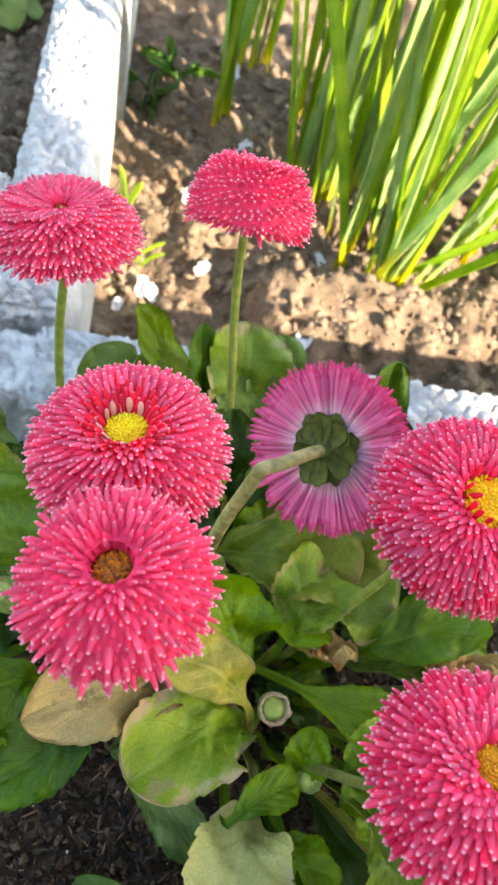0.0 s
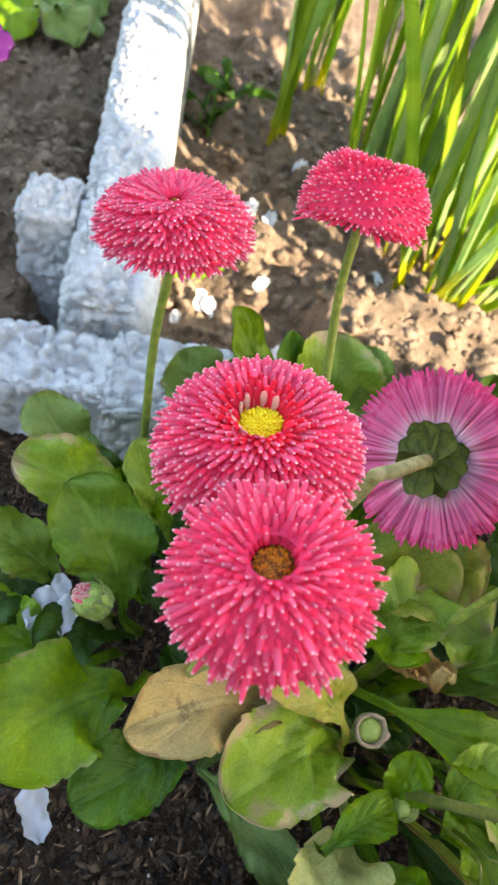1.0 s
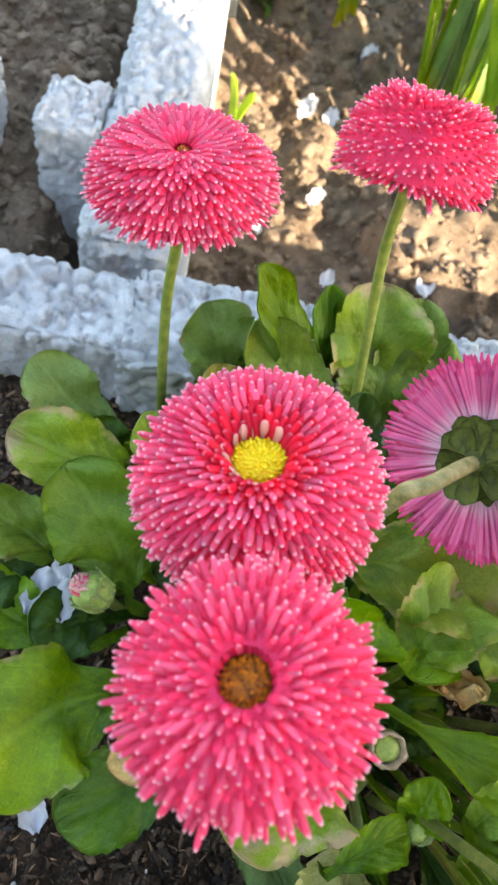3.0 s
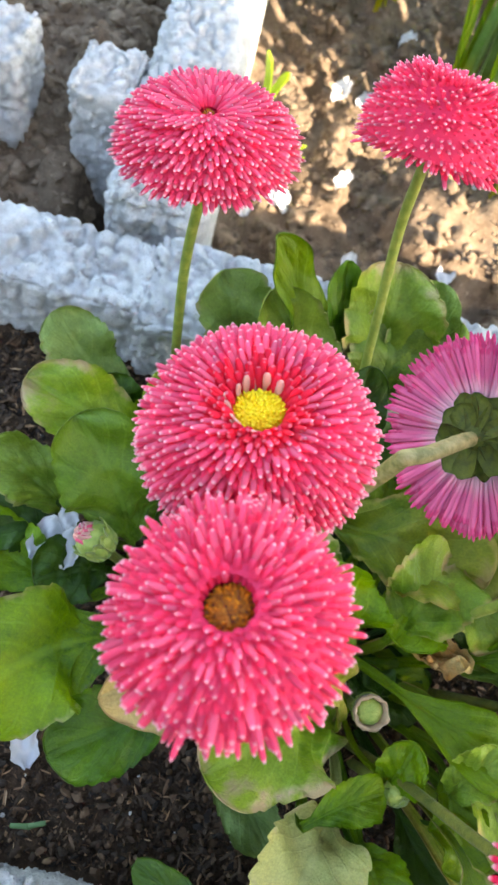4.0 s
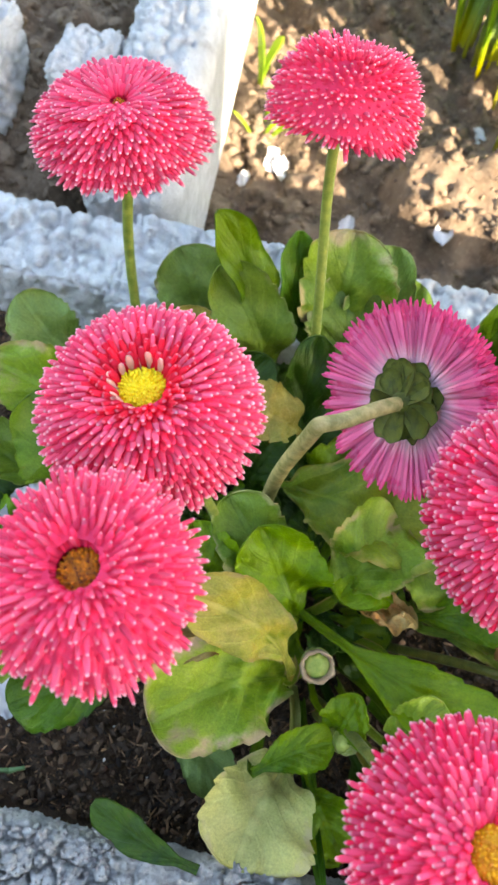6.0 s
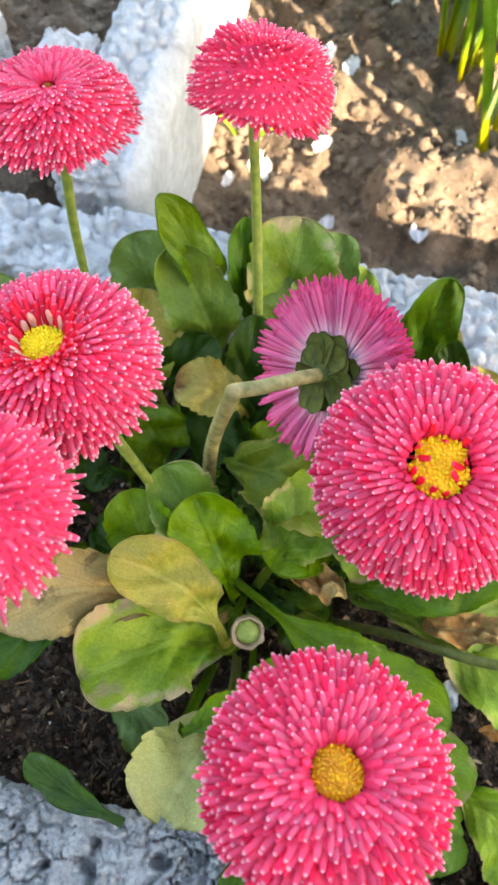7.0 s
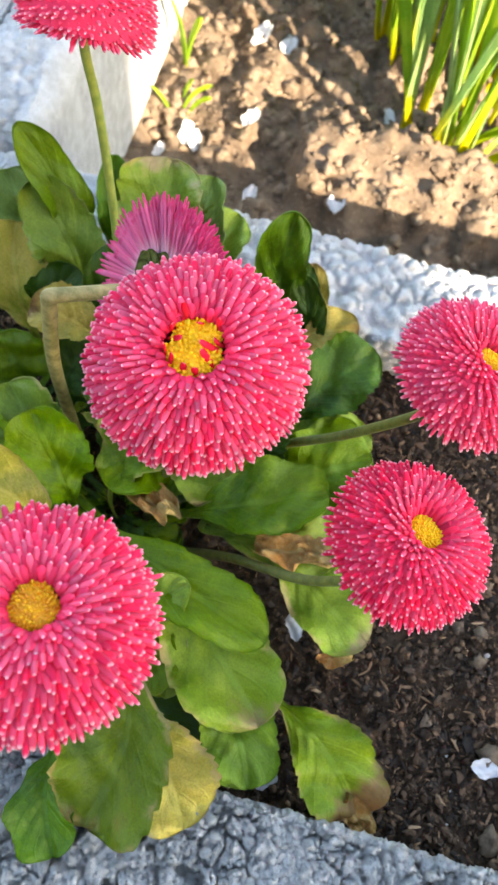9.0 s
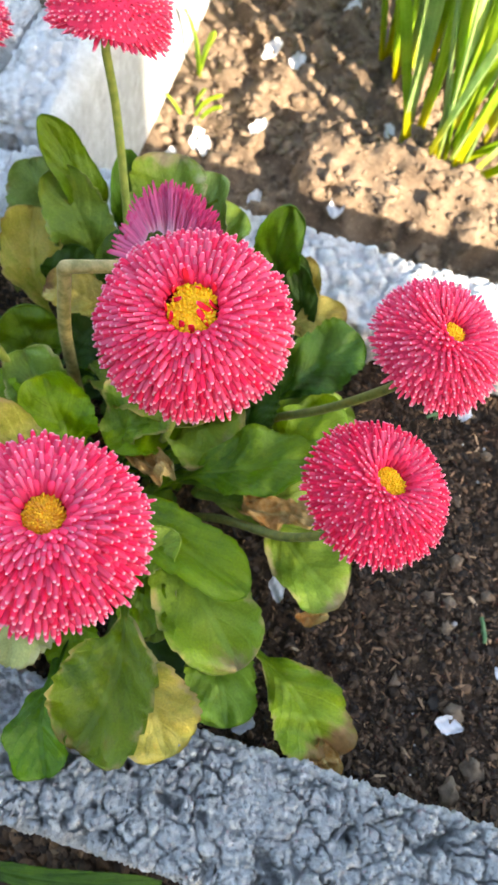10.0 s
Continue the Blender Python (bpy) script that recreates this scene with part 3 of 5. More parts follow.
SHAPES = [quill_shape(f, b) for f, b in ((0.75, -0.7), (0.8, -1.5), (0.7, -2.2))]
RAYS = [quill_shape(0.2, b, (0.4, 0.65, 0.95, 1.0, 0.85, 0.5)) for b in (0.0, 1.2, -1.2)]
QUILLS = {kind: [quill_mesh(s, PETAL[kind]) for s in (RAYS if kind == "mauve" else SHAPES)] for kind in PETAL}


def joined_quills(entries):
    """Many petals as one mesh: entries of (kind, shape number, matrix)."""
    kinds = sorted({e[0] for e in entries})
    verts, faces, uvs, slots, start = [], [], [], [], 0
    for kind, number, m in entries:
        v, f, uv = (RAYS if kind == "mauve" else SHAPES)[number]
        m = np.array(m)
        verts.append(v @ m[:3, :3].T + m[:3, 3])
        faces += [tuple(i + start for i in q) for q in f]
        uvs.append(uv)
        slots += [kinds.index(kind)] * len(f)
        start += len(v)
    me = mesh_of("petals", np.concatenate(verts), faces, PETAL[kinds[0]])
    for kind in kinds[1:]:
        me.materials.append(PETAL[kind])
    me.polygons.foreach_set("material_index", slots)
    me.uv_layers.new(name="UVMap").data.foreach_set("uv", np.concatenate(uvs).ravel())
    return me


def disc_mesh(radius, height, mat, rng):
    """The uneven button of tiny florets in the middle of a daisy."""
    verts, faces = [], []
    n, rings = 20, 5
    lobes = [(k, rng.uniform(0.02, 0.11), rng.uniform(0, 6)) for k in (2, 3, 5)]

    def reach(b):
        return radius * (1 + sum(a * math.sin(k * b + q) for k, a, q in lobes))

    for i in range(rings + 1):
        a = i / rings * math.pi / 2
        for k in range(n):
            b = 2 * math.pi * k / n
            verts.append((reach(b) * math.cos(a) * math.cos(b), reach(b) * math.cos(a) * math.sin(b), height * math.sin(a)))
    faces += grid_faces(rings + 1, n, 0, True)
    count = 170
    for i in range(count):
        rr = math.sqrt((i + 0.5) / count)
        b = i * 2.39996 + rng.gauss(0, 0.04)
        q = reach(b) * rr * rng.uniform(0.97, 1.03)
        c = Vector((q * math.cos(b), q * math.sin(b), height * math.sqrt(max(0, 1 - rr * rr)) + rng.uniform(-2, 4) * 1e-4))
        s = radius * 0.07 * rng.uniform(0.8, 1.25)
        tilt = Vector((q * math.cos(b), q * math.sin(b), 0)) * 0.25
        o = len(verts)
        for z, r in ((-1.5, 0.7), (0.5, 1.0), (1.2, 0.55)):
            for k in range(5):
                a = 2 * math.pi * k / 5
                verts.append(c + Vector((s * r * math.cos(a), s * r * math.sin(a), s * z)) + tilt * max(0.0, z) * 0.3)
        faces += grid_faces(3, 5, o, True)
        faces.append(tuple(range(o + 10, o + 15)))
    return mesh_of("disc", verts, faces, mat)


def bract_mesh(length, width):
    """One small green scale of the cup under a flower."""
    verts, faces = [], []
    n = 7
    for side in (0, 1):
        for i in range(n):
            s = i / (n - 1)
            w = width * (0.6 + 0.75 * s) * math.sqrt(max(0.02, 1 - s ** 6))
            for u in (-1, 0, 1):
                verts.append((u * w / 2, -0.0004 * side - 0.12 * length * s * s + 0.0001 * (u == 0), s * length))
    faces += grid_faces(n, 3, 0)
    faces += [f[::-1] for f in grid_faces(n, 3, n * 3)]
    ring = [i * 3 for i in range(n)] + [(n - 1) * 3 + 1] + [i * 3 + 2 for i in range(n - 1, -1, -1)] + [1]
    for a, b in zip(ring, ring[1:] + ring[:1]):
        faces.append((a, a + n * 3, b + n * 3, b))
    return mesh_of("bract", verts, faces, BRACT)


def cup_mesh(m, radius, mat=None):
    """The shallow receptacle from which scales and petals spring."""
    rows = [(0.04, -0.26), (0.09, -0.2), (0.15, -0.12), (0.17, -0.05), (0.12, 0.02), (0.02, 0.03)]
    verts = [m @ Vector((radius * r * math.cos(k * math.pi / 8), radius * r * math.sin(k * math.pi / 8), radius * z)) for r, z in rows for k in range(16)]
    return mesh_of("calyx", verts, grid_faces(len(rows), 16, 0, True), mat or BRACT)


BRACT_MESH = bract_mesh(0.009, 0.0058)


def daisy(label, at, axis, radius, stem, seed, count=570, hollow=16.0, fall=106.0, tall=0.68, disc="yellow", disc_size=0.2, disc_at=0.2, shades=("pink", "rose", "pink", "deep"),
          inner=(("rose", 1.0),), stem_mat=None, width=0.00078, ragged=0.018, cup=72, thick=0.0016, collar=0, collar_kind="white", collar_lean=(5, 30), tousle=0.014, crowd=1.0):
    """A double daisy: hundreds of quilled petals with their tips on a dome round a small button, a green cup, and a stem down to the soil."""
    rng = random.Random(seed)
    base = Vector(stem[0])
    thing = new("daisy_flower")
    thing.location = base
    tagged(thing, label, "flower", "pink double daisies")
    home = Matrix.Translation(-base)
    head = Matrix.Translation(at) @ frame_of(axis, rng.uniform(0, 6))
    low, high = math.cos(radians(fall)), math.cos(radians(hollow))
    rest = []
    for i in range(count):
        u = ((i + 0.5) / count) ** crowd
        loose = 1 + 2.5 * max(0.0, 1 - u / 0.12)
        az = i * 2.39996 + rng.gauss(0, tousle * loose)
        lean = math.acos(low + (high - low) * u) + rng.gauss(0, tousle * loose)
        far = 1 + rng.gauss(0, ragged) + 0.6 * ragged * (loose - 1)
        rise = tall * math.cos(lean) * (1 - 0.35 * max(0.0, 1 - math.sin(lean) / 0.6))
        tip = Vector((radius * math.sin(lean) * far, 0, radius * rise * far))
        root = Vector((radius * max(0.1, disc_size * 0.95) * (0.9 + 0.4 * math.sin(lean)), 0, radius * (0.02 + 0.33 * u)))
        way = tip - root
        kind = rng.choice(shades)
        if u > 0.86:
            mark = (u - 0.86) / 0.14
            kind = next(k for k, upto in inner if mark <= upto)
            far *= {"red": 0.9, "white": 0.62}.get(kind, 1.0)
        m = head @ Matrix.Rotation(az, 4, "Z") @ Matrix.Translation(root) @ way.to_track_quat("Z", "Y").to_matrix().to_4x4() @ Matrix.Rotation(rng.gauss(0, 0.15), 4, "Z")
        w = width * radius / 0.024 * rng.uniform(0.88, 1.15) * (1 if u < 0.7 else 1 - 0.9 * (u - 0.7))
        m = home @ m @ Matrix.Diagonal((w, w, way.length, 1))
        if i % 3 == 0:
            ob = new("petal", QUILLS[kind][i % 3])
            ob.parent = thing
            ob.matrix_basis = m
        else:
            rest.append((kind, i % 3, m))
    # shorter petals fill the puff from within
    filling = int(count * 1.25)
    for i in range(filling):
        u = ((i + 0.5) / filling) ** crowd
        lean = math.acos(low + (high - low) * u)
        size = rng.uniform(0.91, 0.945)
        rise = tall * math.cos(lean) * (1 - 0.35 * max(0.0, 1 - math.sin(lean) / 0.6))
        tip = Vector((radius * math.sin(lean) * size, 0, radius * rise * size))
        root = Vector((radius * max(0.1, disc_size * 0.95) * (0.9 + 0.4 * math.sin(lean)), 0, radius * (0.02 + 0.33 * u)))
        way = tip - root
        m = head @ Matrix.Rotation(i * 2.39996 + 1.2, 4, "Z") @ Matrix.Translation(root) @ way.to_track_quat("Z", "Y").to_matrix().to_4x4()
        w = width * 1.15 * radius / 0.024
        rest.append(("mauve" if "mauve" in shades else "red" if u > 0.9 and inner[-1][0] == "red" else "under", 0, home @ m @ Matrix.Diagonal((w, w, way.length, 1))))
    # an added shell in place of crowded petal bases; its pink keeps the gaps from going dark
    if "mauve" not in shades:
        rows, ring = 16, 60
        verts = []
        for r in range(rows):
            edge = math.cos(radians(min(fall - 9.0, 96.0)))
            lean = math.acos(edge + (high - edge) * r / (rows - 1))
            rise = tall * math.cos(lean) * (1 - 0.35 * max(0.0, 1 - math.sin(lean) / 0.6))
            for k in range(ring):
                size = 0.9 + (0.012 if k % 2 else -0.012)
                a = 2 * math.pi * k / ring
                verts.append(home @ head @ Vector((radius * math.sin(lean) * size * math.cos(a), radius * math.sin(lean) * size * math.sin(a), radius * rise * size - radius * 0.05)))
        mass = mesh_of("petal_mass", verts, grid_faces(rows, ring, 0, True), PETAL["under"])
        uv = np.zeros((len(mass.loops), 2), dtype=np.float32) + (0.5, 0.7)
        mass.uv_layers.new(name="UVMap").data.foreach_set("uv", uv.astype(np.float32).ravel())
        part("petal_mass", mass, thing, "added red pink shell below the petal tips")
    if rest:
        tagged(part("petals", joined_quills(rest), thing, "quilled petals between the others"), kind="stuff")
    d = part("disc", disc_mesh(radius * disc_size, radius * 0.1, DISC[disc], rng), thing, disc + " button of florets")
    d.matrix_basis = home @ head @ Matrix.Translation((0, 0, radius * disc_at))
    for i in range(collar):
        m = head @ Matrix.Rotation(i * (4.4 if collar_kind == "white" else 6.1) / collar + rng.gauss(0, 0.1), 4, "Z") @ Matrix.Translation((radius * disc_size * 0.95, 0, radius * (disc_at + 0.02))) @ Matrix.Rotation(radians(rng.uniform(*collar_lean)), 4, "Y") @ Matrix.Rotation(math.pi / 2, 4, "Z")
        ob = part("petal", QUILLS[collar_kind][i % 3], thing, "short whitish inner petal" if collar_kind == "white" else "stray red inner petal")
        ob.matrix_basis = home @ m @ Matrix.Diagonal((0.0008, 0.0004, radius * (rng.uniform(0.12, 0.22) if collar_kind == "white" else rng.uniform(0.15, 0.28)), 1))
    calyx = part("calyx", cup_mesh(home @ head, radius), thing, "green cup of scales")
    for i in range(26):
        m = head @ Matrix.Rotation(i * 2 * math.pi / 26 + rng.gauss(0, 0.06), 4, "Z") @ Matrix.Translation((radius * 0.07, 0, -radius * 0.14)) @ Matrix.Rotation(radians(cup + rng.gauss(0, 8) - 9 * (i % 2)), 4, "Y") @ Matrix.Rotation(math.pi / 2, 4, "Z")
        ob = part("bract", BRACT_MESH, calyx)
        ob.matrix_basis = home @ m @ Matrix.Rotation(rng.gauss(0, 0.25), 4, "Z") @ Matrix.Diagonal((radius / 0.024, radius / 0.024, radius / 0.024 * rng.uniform(0.82, 1.1), 1))
    neck = Vector(at) - Vector(axis).normalized() * radius * 0.08
    pts = [*stem, neck - Vector(axis).normalized() * radius * 0.35, neck]
    verts, faces = tube([Vector(p) - base for p in pts], thick, thick * 0.9, 60, 10, 0.008, seed)
    part("stem", mesh_of("stem", verts, faces, stem_mat or STEM), thing, "hairy green stem")
    return thing


daisy("pink pompon daisy with a brownish orange eye, loose petals", (-0.0738, -0.0126, 0.146), (-0.166, -0.015, 0.986), 0.0198,
      [(-0.07, 0.012, -0.004), (-0.078, 0.004, 0.05), (-0.076, -0.008, 0.1)], 11, count=540, disc="orange", disc_size=0.2, disc_at=0.25, hollow=14, ragged=0.05, tousle=0.03, fall=112, tall=0.74, shades=("pink", "pink", "rose"))
daisy("full pink pompon daisy with pale yellow eye", (-0.0752, 0.028, 0.131), (-0.144, 0.034, 0.989), 0.0243,
      [(-0.05, 0.035, -0.004), (-0.058, 0.033, 0.05), (-0.068, 0.03, 0.1)], 12, count=820, inner=(("rose", 0.7), ("red", 1.0)), disc_size=0.21, disc_at=0.3, hollow=15, tall=0.7, collar=26, collar_lean=(0, 50), shades=("pink", "rose"), width=0.00078)
daisy("tall pink daisy, dome seen from the side", (-0.103, 0.1026, 0.1282), (-0.1, 0.14, 0.98), 0.0232,
      [(-0.1, 0.1, -0.004), (-0.102, 0.098, 0.04), (-0.1035, 0.1, 0.085)], 13, hollow=9, tall=0.62, fall=97, disc_at=0.26, disc="orange", shades=("pink", "rose", "rose"), disc_size=0.07, count=660, width=0.0008)
daisy("tall pink daisy leaning away on a thin stem", (-0.05, 0.1172, 0.1362), (0.053, 0.5, 0.86), 0.0198,
      [(-0.032, 0.076, -0.004), (-0.039, 0.0915, 0.04), (-0.0445, 0.1045, 0.078), (-0.0488, 0.1125, 0.108)], 14, hollow=6, tall=0.98, fall=106, disc_size=0.07, disc_at=0.5, count=660, width=0.0008, shades=("rose", "rose", "pink"))
daisy("broad pink daisy with bright yellow eye", (0.0108, 0.0252, 0.1285), (0.004, -0.203, 0.979), 0.0262,
      [(-0.012, 0.03, -0.004), (-0.003, 0.03, 0.04), (0.008, 0.03, 0.09)], 15, count=760, disc_size=0.26, hollow=18, tall=0.64, disc_at=0.29, disc="gold", collar=12, collar_kind="red", collar_lean=(-50, 20))
daisy("deep pink daisy with amber eye over the front stone", (0.001, -0.04, 0.1335), (0.036, 0.1, 0.99), 0.0231,
      [(-0.015, -0.002, -0.004), (-0.007, -0.014, 0.032), (-0.001, -0.03, 0.08)], 16, count=680, stem_mat=STEM_DARK, disc="amber", disc_size=0.21, disc_at=0.29, hollow=15, shades=("pink", "pink", "deep"), ragged=0.026, width=0.00082)
daisy("smaller deep pink daisy leaning over bare compost", (0.069, 0.0058, 0.1072), (0.28, 0.13, 0.95), 0.0208,
      [(0.0, 0.02, -0.004), (0.025, 0.012, 0.035), (0.05, 0.006, 0.055), (0.066, 0.004, 0.082)], 17, count=640, disc="gold", disc_size=0.21, disc_at=0.29, hollow=16, tall=0.74, shades=("deep", "deep", "pink"), stem_mat=STEM_DARK)
daisy("smaller pink daisy on an arching stem", (0.0727, 0.046, 0.122), (0.34, 0.06, 0.94), 0.0197,
      [(0.0, 0.045, -0.004), (0.025, 0.052, 0.035), (0.05, 0.051, 0.065), (0.068, 0.046, 0.1)], 18, disc="gold", disc_size=0.17, disc_at=0.31, hollow=12, tall=0.74, shades=("pink", "rose"), stem_mat=STEM_DARK)
daisy("faded mauve daisy nodding on a kinked stem, back to view", (-0.0145, 0.0665, 0.091), (0.64, 0.58, -0.5), 0.0262,
      [(-0.046, 0.05, -0.004), (-0.0445, 0.0475, 0.06), (-0.0392, 0.0465, 0.0985), (-0.0386, 0.0464, 0.1022), (-0.0382, 0.0464, 0.1044), (-0.0362, 0.0474, 0.1046), (-0.032, 0.05, 0.1035)], 19, count=1400, tousle=0.03, shades=("mauve",),
      inner=(("mauve", 1.0),), fall=97, hollow=20, stem_mat=STEM_TAN, width=0.0006, crowd=1.7, ragged=0.035, cup=80, thick=0.0023)

# ---- leaves of the daisies ----
plant = new("daisy_plant")
plant.location = (-0.025, 0.03, -0.002)
tagged(plant, "leafy daisy rosette with green, yellowing and withered leaves", "plant")
bpy.context.view_layer.update()
CROWNS = [Vector(c) for c in ((-0.025, 0.03, -0.004), (-0.08, 0.05, -0.004), (-0.045, 0.09, -0.004), (0.015, 0.06, -0.004))]
leaf_count = 0


def leaf(base, tip, width, normal, bow, kind, stalk=0.2, roll=0.0, curl=0.3, rooted=True, owner=None, droop=0.0, crumple=0.0, crown=None):
    """A spoon-shaped, shallowly toothed leaf: blade from base to tip, stalk down to the nearest crown."""
    global leaf_count
    leaf_count += 1
    rng = random.Random(100 + leaf_count)
    b, t, nrm = Vector(base), Vector(tip), Vector(normal)
    run = t - b
    length = run.length
    nrm = Matrix.Rotation(radians(roll), 3, run.normalized()) @ nrm
    rows, cols = 70, 15
    line, half = [], []
    path = []
    across, sway = run.cross(nrm).normalized(), length * rng.uniform(-0.1, 0.1)
    for i in range(rows):
        s = i / (rows - 1)
        path.append(b + run * s + nrm * (bow * 4 * s * (1 - s) - droop * s * s) + across * (sway * math.sin(math.pi * s)))
        blade = max(0.0, s - stalk * 0.6) / (1 - stalk * 0.6)
        w = math.sin(math.pi * min(1.0, blade) ** 1.45 * 0.985) ** 0.72 if blade > 0 else 0.0
        if s > 0.72:
            w = max(w, math.sqrt(max(0.0, 1 - ((s - 0.72) / 0.28) ** 2.3)) * 0.98) if blade > 0.5 else w
        half.append(max(0.0014, width / 2 * w))
    if rooted:
        crown = Vector(crown) if crown else min(CROWNS, key=lambda c: (c - b).length)
        root = b.lerp(crown, 0.45)
        root.z = -0.003
        lead = smooth_path([root, root.lerp(b, 0.55) + nrm * 0.003, b, path[4]], 10)[:6]
        path = lead + path[1:]
        half = [0.0016 + 0.0003 * (i / 6) for i in range(6)] + half[1:]
    rows = len(path)
    phase, teeth = rng.uniform(0, 6), rng.uniform(10.0, 15.0)
    curl += rng.uniform(-0.12, 0.25)
    bite = rng.choice((0.05, 0.08, 0.11))
    wring = radians(rng.uniform(-22, 22))
    ripple = [(rng.uniform(9, 26), rng.uniform(2, 7), rng.uniform(0, 6)) for k in range(4)]
    top = []
    for i, p in enumerate(path):
        d = (path[min(i + 1, rows - 1)] - path[max(i - 1, 0)]).normalized()
        s = i / (rows - 1)
        side = d.cross(nrm).normalized()
        side = Matrix.Rotation(wring * (s - 0.6), 3, d) @ side
        up = side.cross(d)
        h = half[i]
        full = min(1.0, h / 0.006)
        wide = h > width * 0.28
        for k in range(cols):
            u = 2 * k / (cols - 1) - 1
            tooth = 1 + (bite * (((s * teeth + 0.35 * math.sin(s * 9 + phase) + (0.4 if u > 0 else 0)) % 1.0) ** 0.7 - 0.6) + 0.05 * math.sin(s * 11 + phase * (2 if u > 0 else 1))) * wide * abs(u) * min(1.0, (1 - s) / 0.14)
            wave = 0.12 * width * abs(u) ** 2 * math.sin(s * 19 + phase + (2 if u > 0 else 0))
            wave += sum(0.018 * width * math.sin(f * s + g * u + q) for f, g, q in ripple)
            wave += crumple * width * math.sin(s * 23 + u * 7 + phase) * math.sin(u * 5 + s * 9 + phase)
            cup = curl * h * abs(u) ** 1.6 - 0.0013 * max(0.0, 1 - abs(u) / 0.2) * full
            puff = 0.0011 * math.sin(s * 42 - abs(u) * 15) * full * (1 - abs(u)) * abs(u) ** 0.5 * 1.6
            top.append(p + side * (u * h * tooth) + up * (cup + (wave + puff) * full))
    thick = 0.0005
    verts = [v - Vector(base) for v in top] + [v - Vector(base) - nrm * thick for v in top]
    n = rows * cols
    faces = [f[::-1] for f in grid_faces(rows, cols)] + grid_faces(rows, cols, n)
    ring = [i * cols for i in range(rows)] + [(rows - 1) * cols + k for k in range(1, cols)] + [i * cols + cols - 1 for i in range(rows - 2, -1, -1)] + list(range(cols - 2, 0, -1))
    faces += [(q, r, r + n, q + n) for q, r in zip(ring, ring[1:] + ring[:1])]
    me = mesh_of("leaf", verts, faces, LEAF[kind])
    uv = me.uv_layers.new(name="UVMap")
    place = np.zeros(len(me.loops), dtype=np.int32)
    me.loops.foreach_get("vertex_index", place)
    place = place % n
    data = np.stack([(place % cols) / (cols - 1), (place // cols) / (rows - 1)], 1).astype(np.float32)
    uv.data.foreach_set("uv", data.ravel())
    ob = new("leaf", me)
    if owner is None:
        owner = plant
    if owner == "loose":
        ob.location = Vector(base)
        return ob
    ob.parent = owner
    ob.location = Vector(base) - owner.location
    return ob


leaf((-0.029, 0.014, 0.030), (-0.046, 0.031, 0.062), 0.026, (0.47, -0.67, 0.57), 0.006, "mid", .25, 0)
leaf((-0.047, 0.011, 0.030), (-0.066, 0.029, 0.058), 0.021, (0.47, -0.55, 0.69), 0.005, "mid", .2, 0)
leaf((-0.026, -0.004, 0.034), (-0.063, 0.006, 0.066), 0.021, (0.56, -0.28, 0.78), 0.008, "yellow", .3, 0)
leaf((-0.031, 0.003, 0.029), (-0.093, -0.018, 0.069), 0.024, (0.54, 0.01, 0.84), 0.006, "tan", .2, 0)
leaf((-0.025, -0.004, 0.025), (-0.063, -0.027, 0.050), 0.032, (0.45, 0.21, 0.87), 0.010, "lightpink", .15, 0)
leaf((-0.019, -0.024, 0.015), (-0.031, -0.058, 0.030), 0.033, (0.11, 0.36, 0.92), 0.005, "pale", .15, 0)
leaf((-0.032, -0.033, 0.030), (-0.010, -0.019, 0.032), 0.013, (-0.06, -0.05, 1.00), 0.004, "mid", .1, 0)
leaf((-0.074, -0.003, 0.030), (-0.103, -0.031, 0.045), 0.023, (0.25, 0.21, 0.95), 0.008, "deep", .2, 0)
leaf((-0.068, -0.011, 0.020), (-0.037, -0.041, 0.020), 0.016, (-0.10, -0.10, 0.99), 0.003, "grey", .05, 0)
leaf((-0.091, 0.006, 0.030), (-0.127, -0.027, 0.055), 0.036, (0.43, 0.20, 0.88), 0.006, "lightspot", .1, 0)
leaf((-0.098, 0.032, 0.022), (-0.122, 0.055, 0.064), 0.030, (0.37, -0.65, 0.67), 0.006, "bluegreen", .2, 0)
leaf((-0.100, 0.064, 0.030), (-0.140, 0.065, 0.060), 0.024, (0.55, -0.35, 0.76), 0.008, "pinkedge", .2, 0)
leaf((-0.108, 0.085, 0.025), (-0.141, 0.093, 0.055), 0.022, (0.52, -0.49, 0.70), 0.005, "greyl", .2, 0)
leaf((-0.086, 0.065, 0.020), (-0.104, 0.078, 0.060), 0.018, (0.45, -0.77, 0.44), 0.004, "light", .2, 20)
leaf((-0.119, 0.038, 0.020), (-0.147, 0.046, 0.045), 0.020, (0.53, -0.41, 0.74), 0.005, "light", .2, 0)
leaf((-0.116, 0.030, 0.015), (-0.149, 0.036, 0.030), 0.026, (0.35, -0.27, 0.90), 0.004, "dark", .2, 0)
leaf((-0.108, 0.018, 0.015), (-0.148, 0.030, 0.025), 0.022, (0.16, -0.23, 0.96), 0.004, "mid", .2, 0)
leaf((-0.062, 0.110, 0.020), (-0.080, 0.114, 0.092), 0.017, (0.63, -0.75, 0.19), 0.006, "mid", .25, 20)
leaf((-0.060, 0.098, 0.020), (-0.077, 0.111, 0.071), 0.025, (0.51, -0.80, 0.32), 0.010, "light", .25, 0)
leaf((-0.077, 0.106, 0.020), (-0.094, 0.122, 0.060), 0.028, (0.49, -0.71, 0.50), 0.006, "greyl", .2, 0)
leaf((-0.070, 0.078, 0.020), (-0.084, 0.104, 0.055), 0.024, (0.31, -0.70, 0.65), 0.006, "yellow", .2, 0)
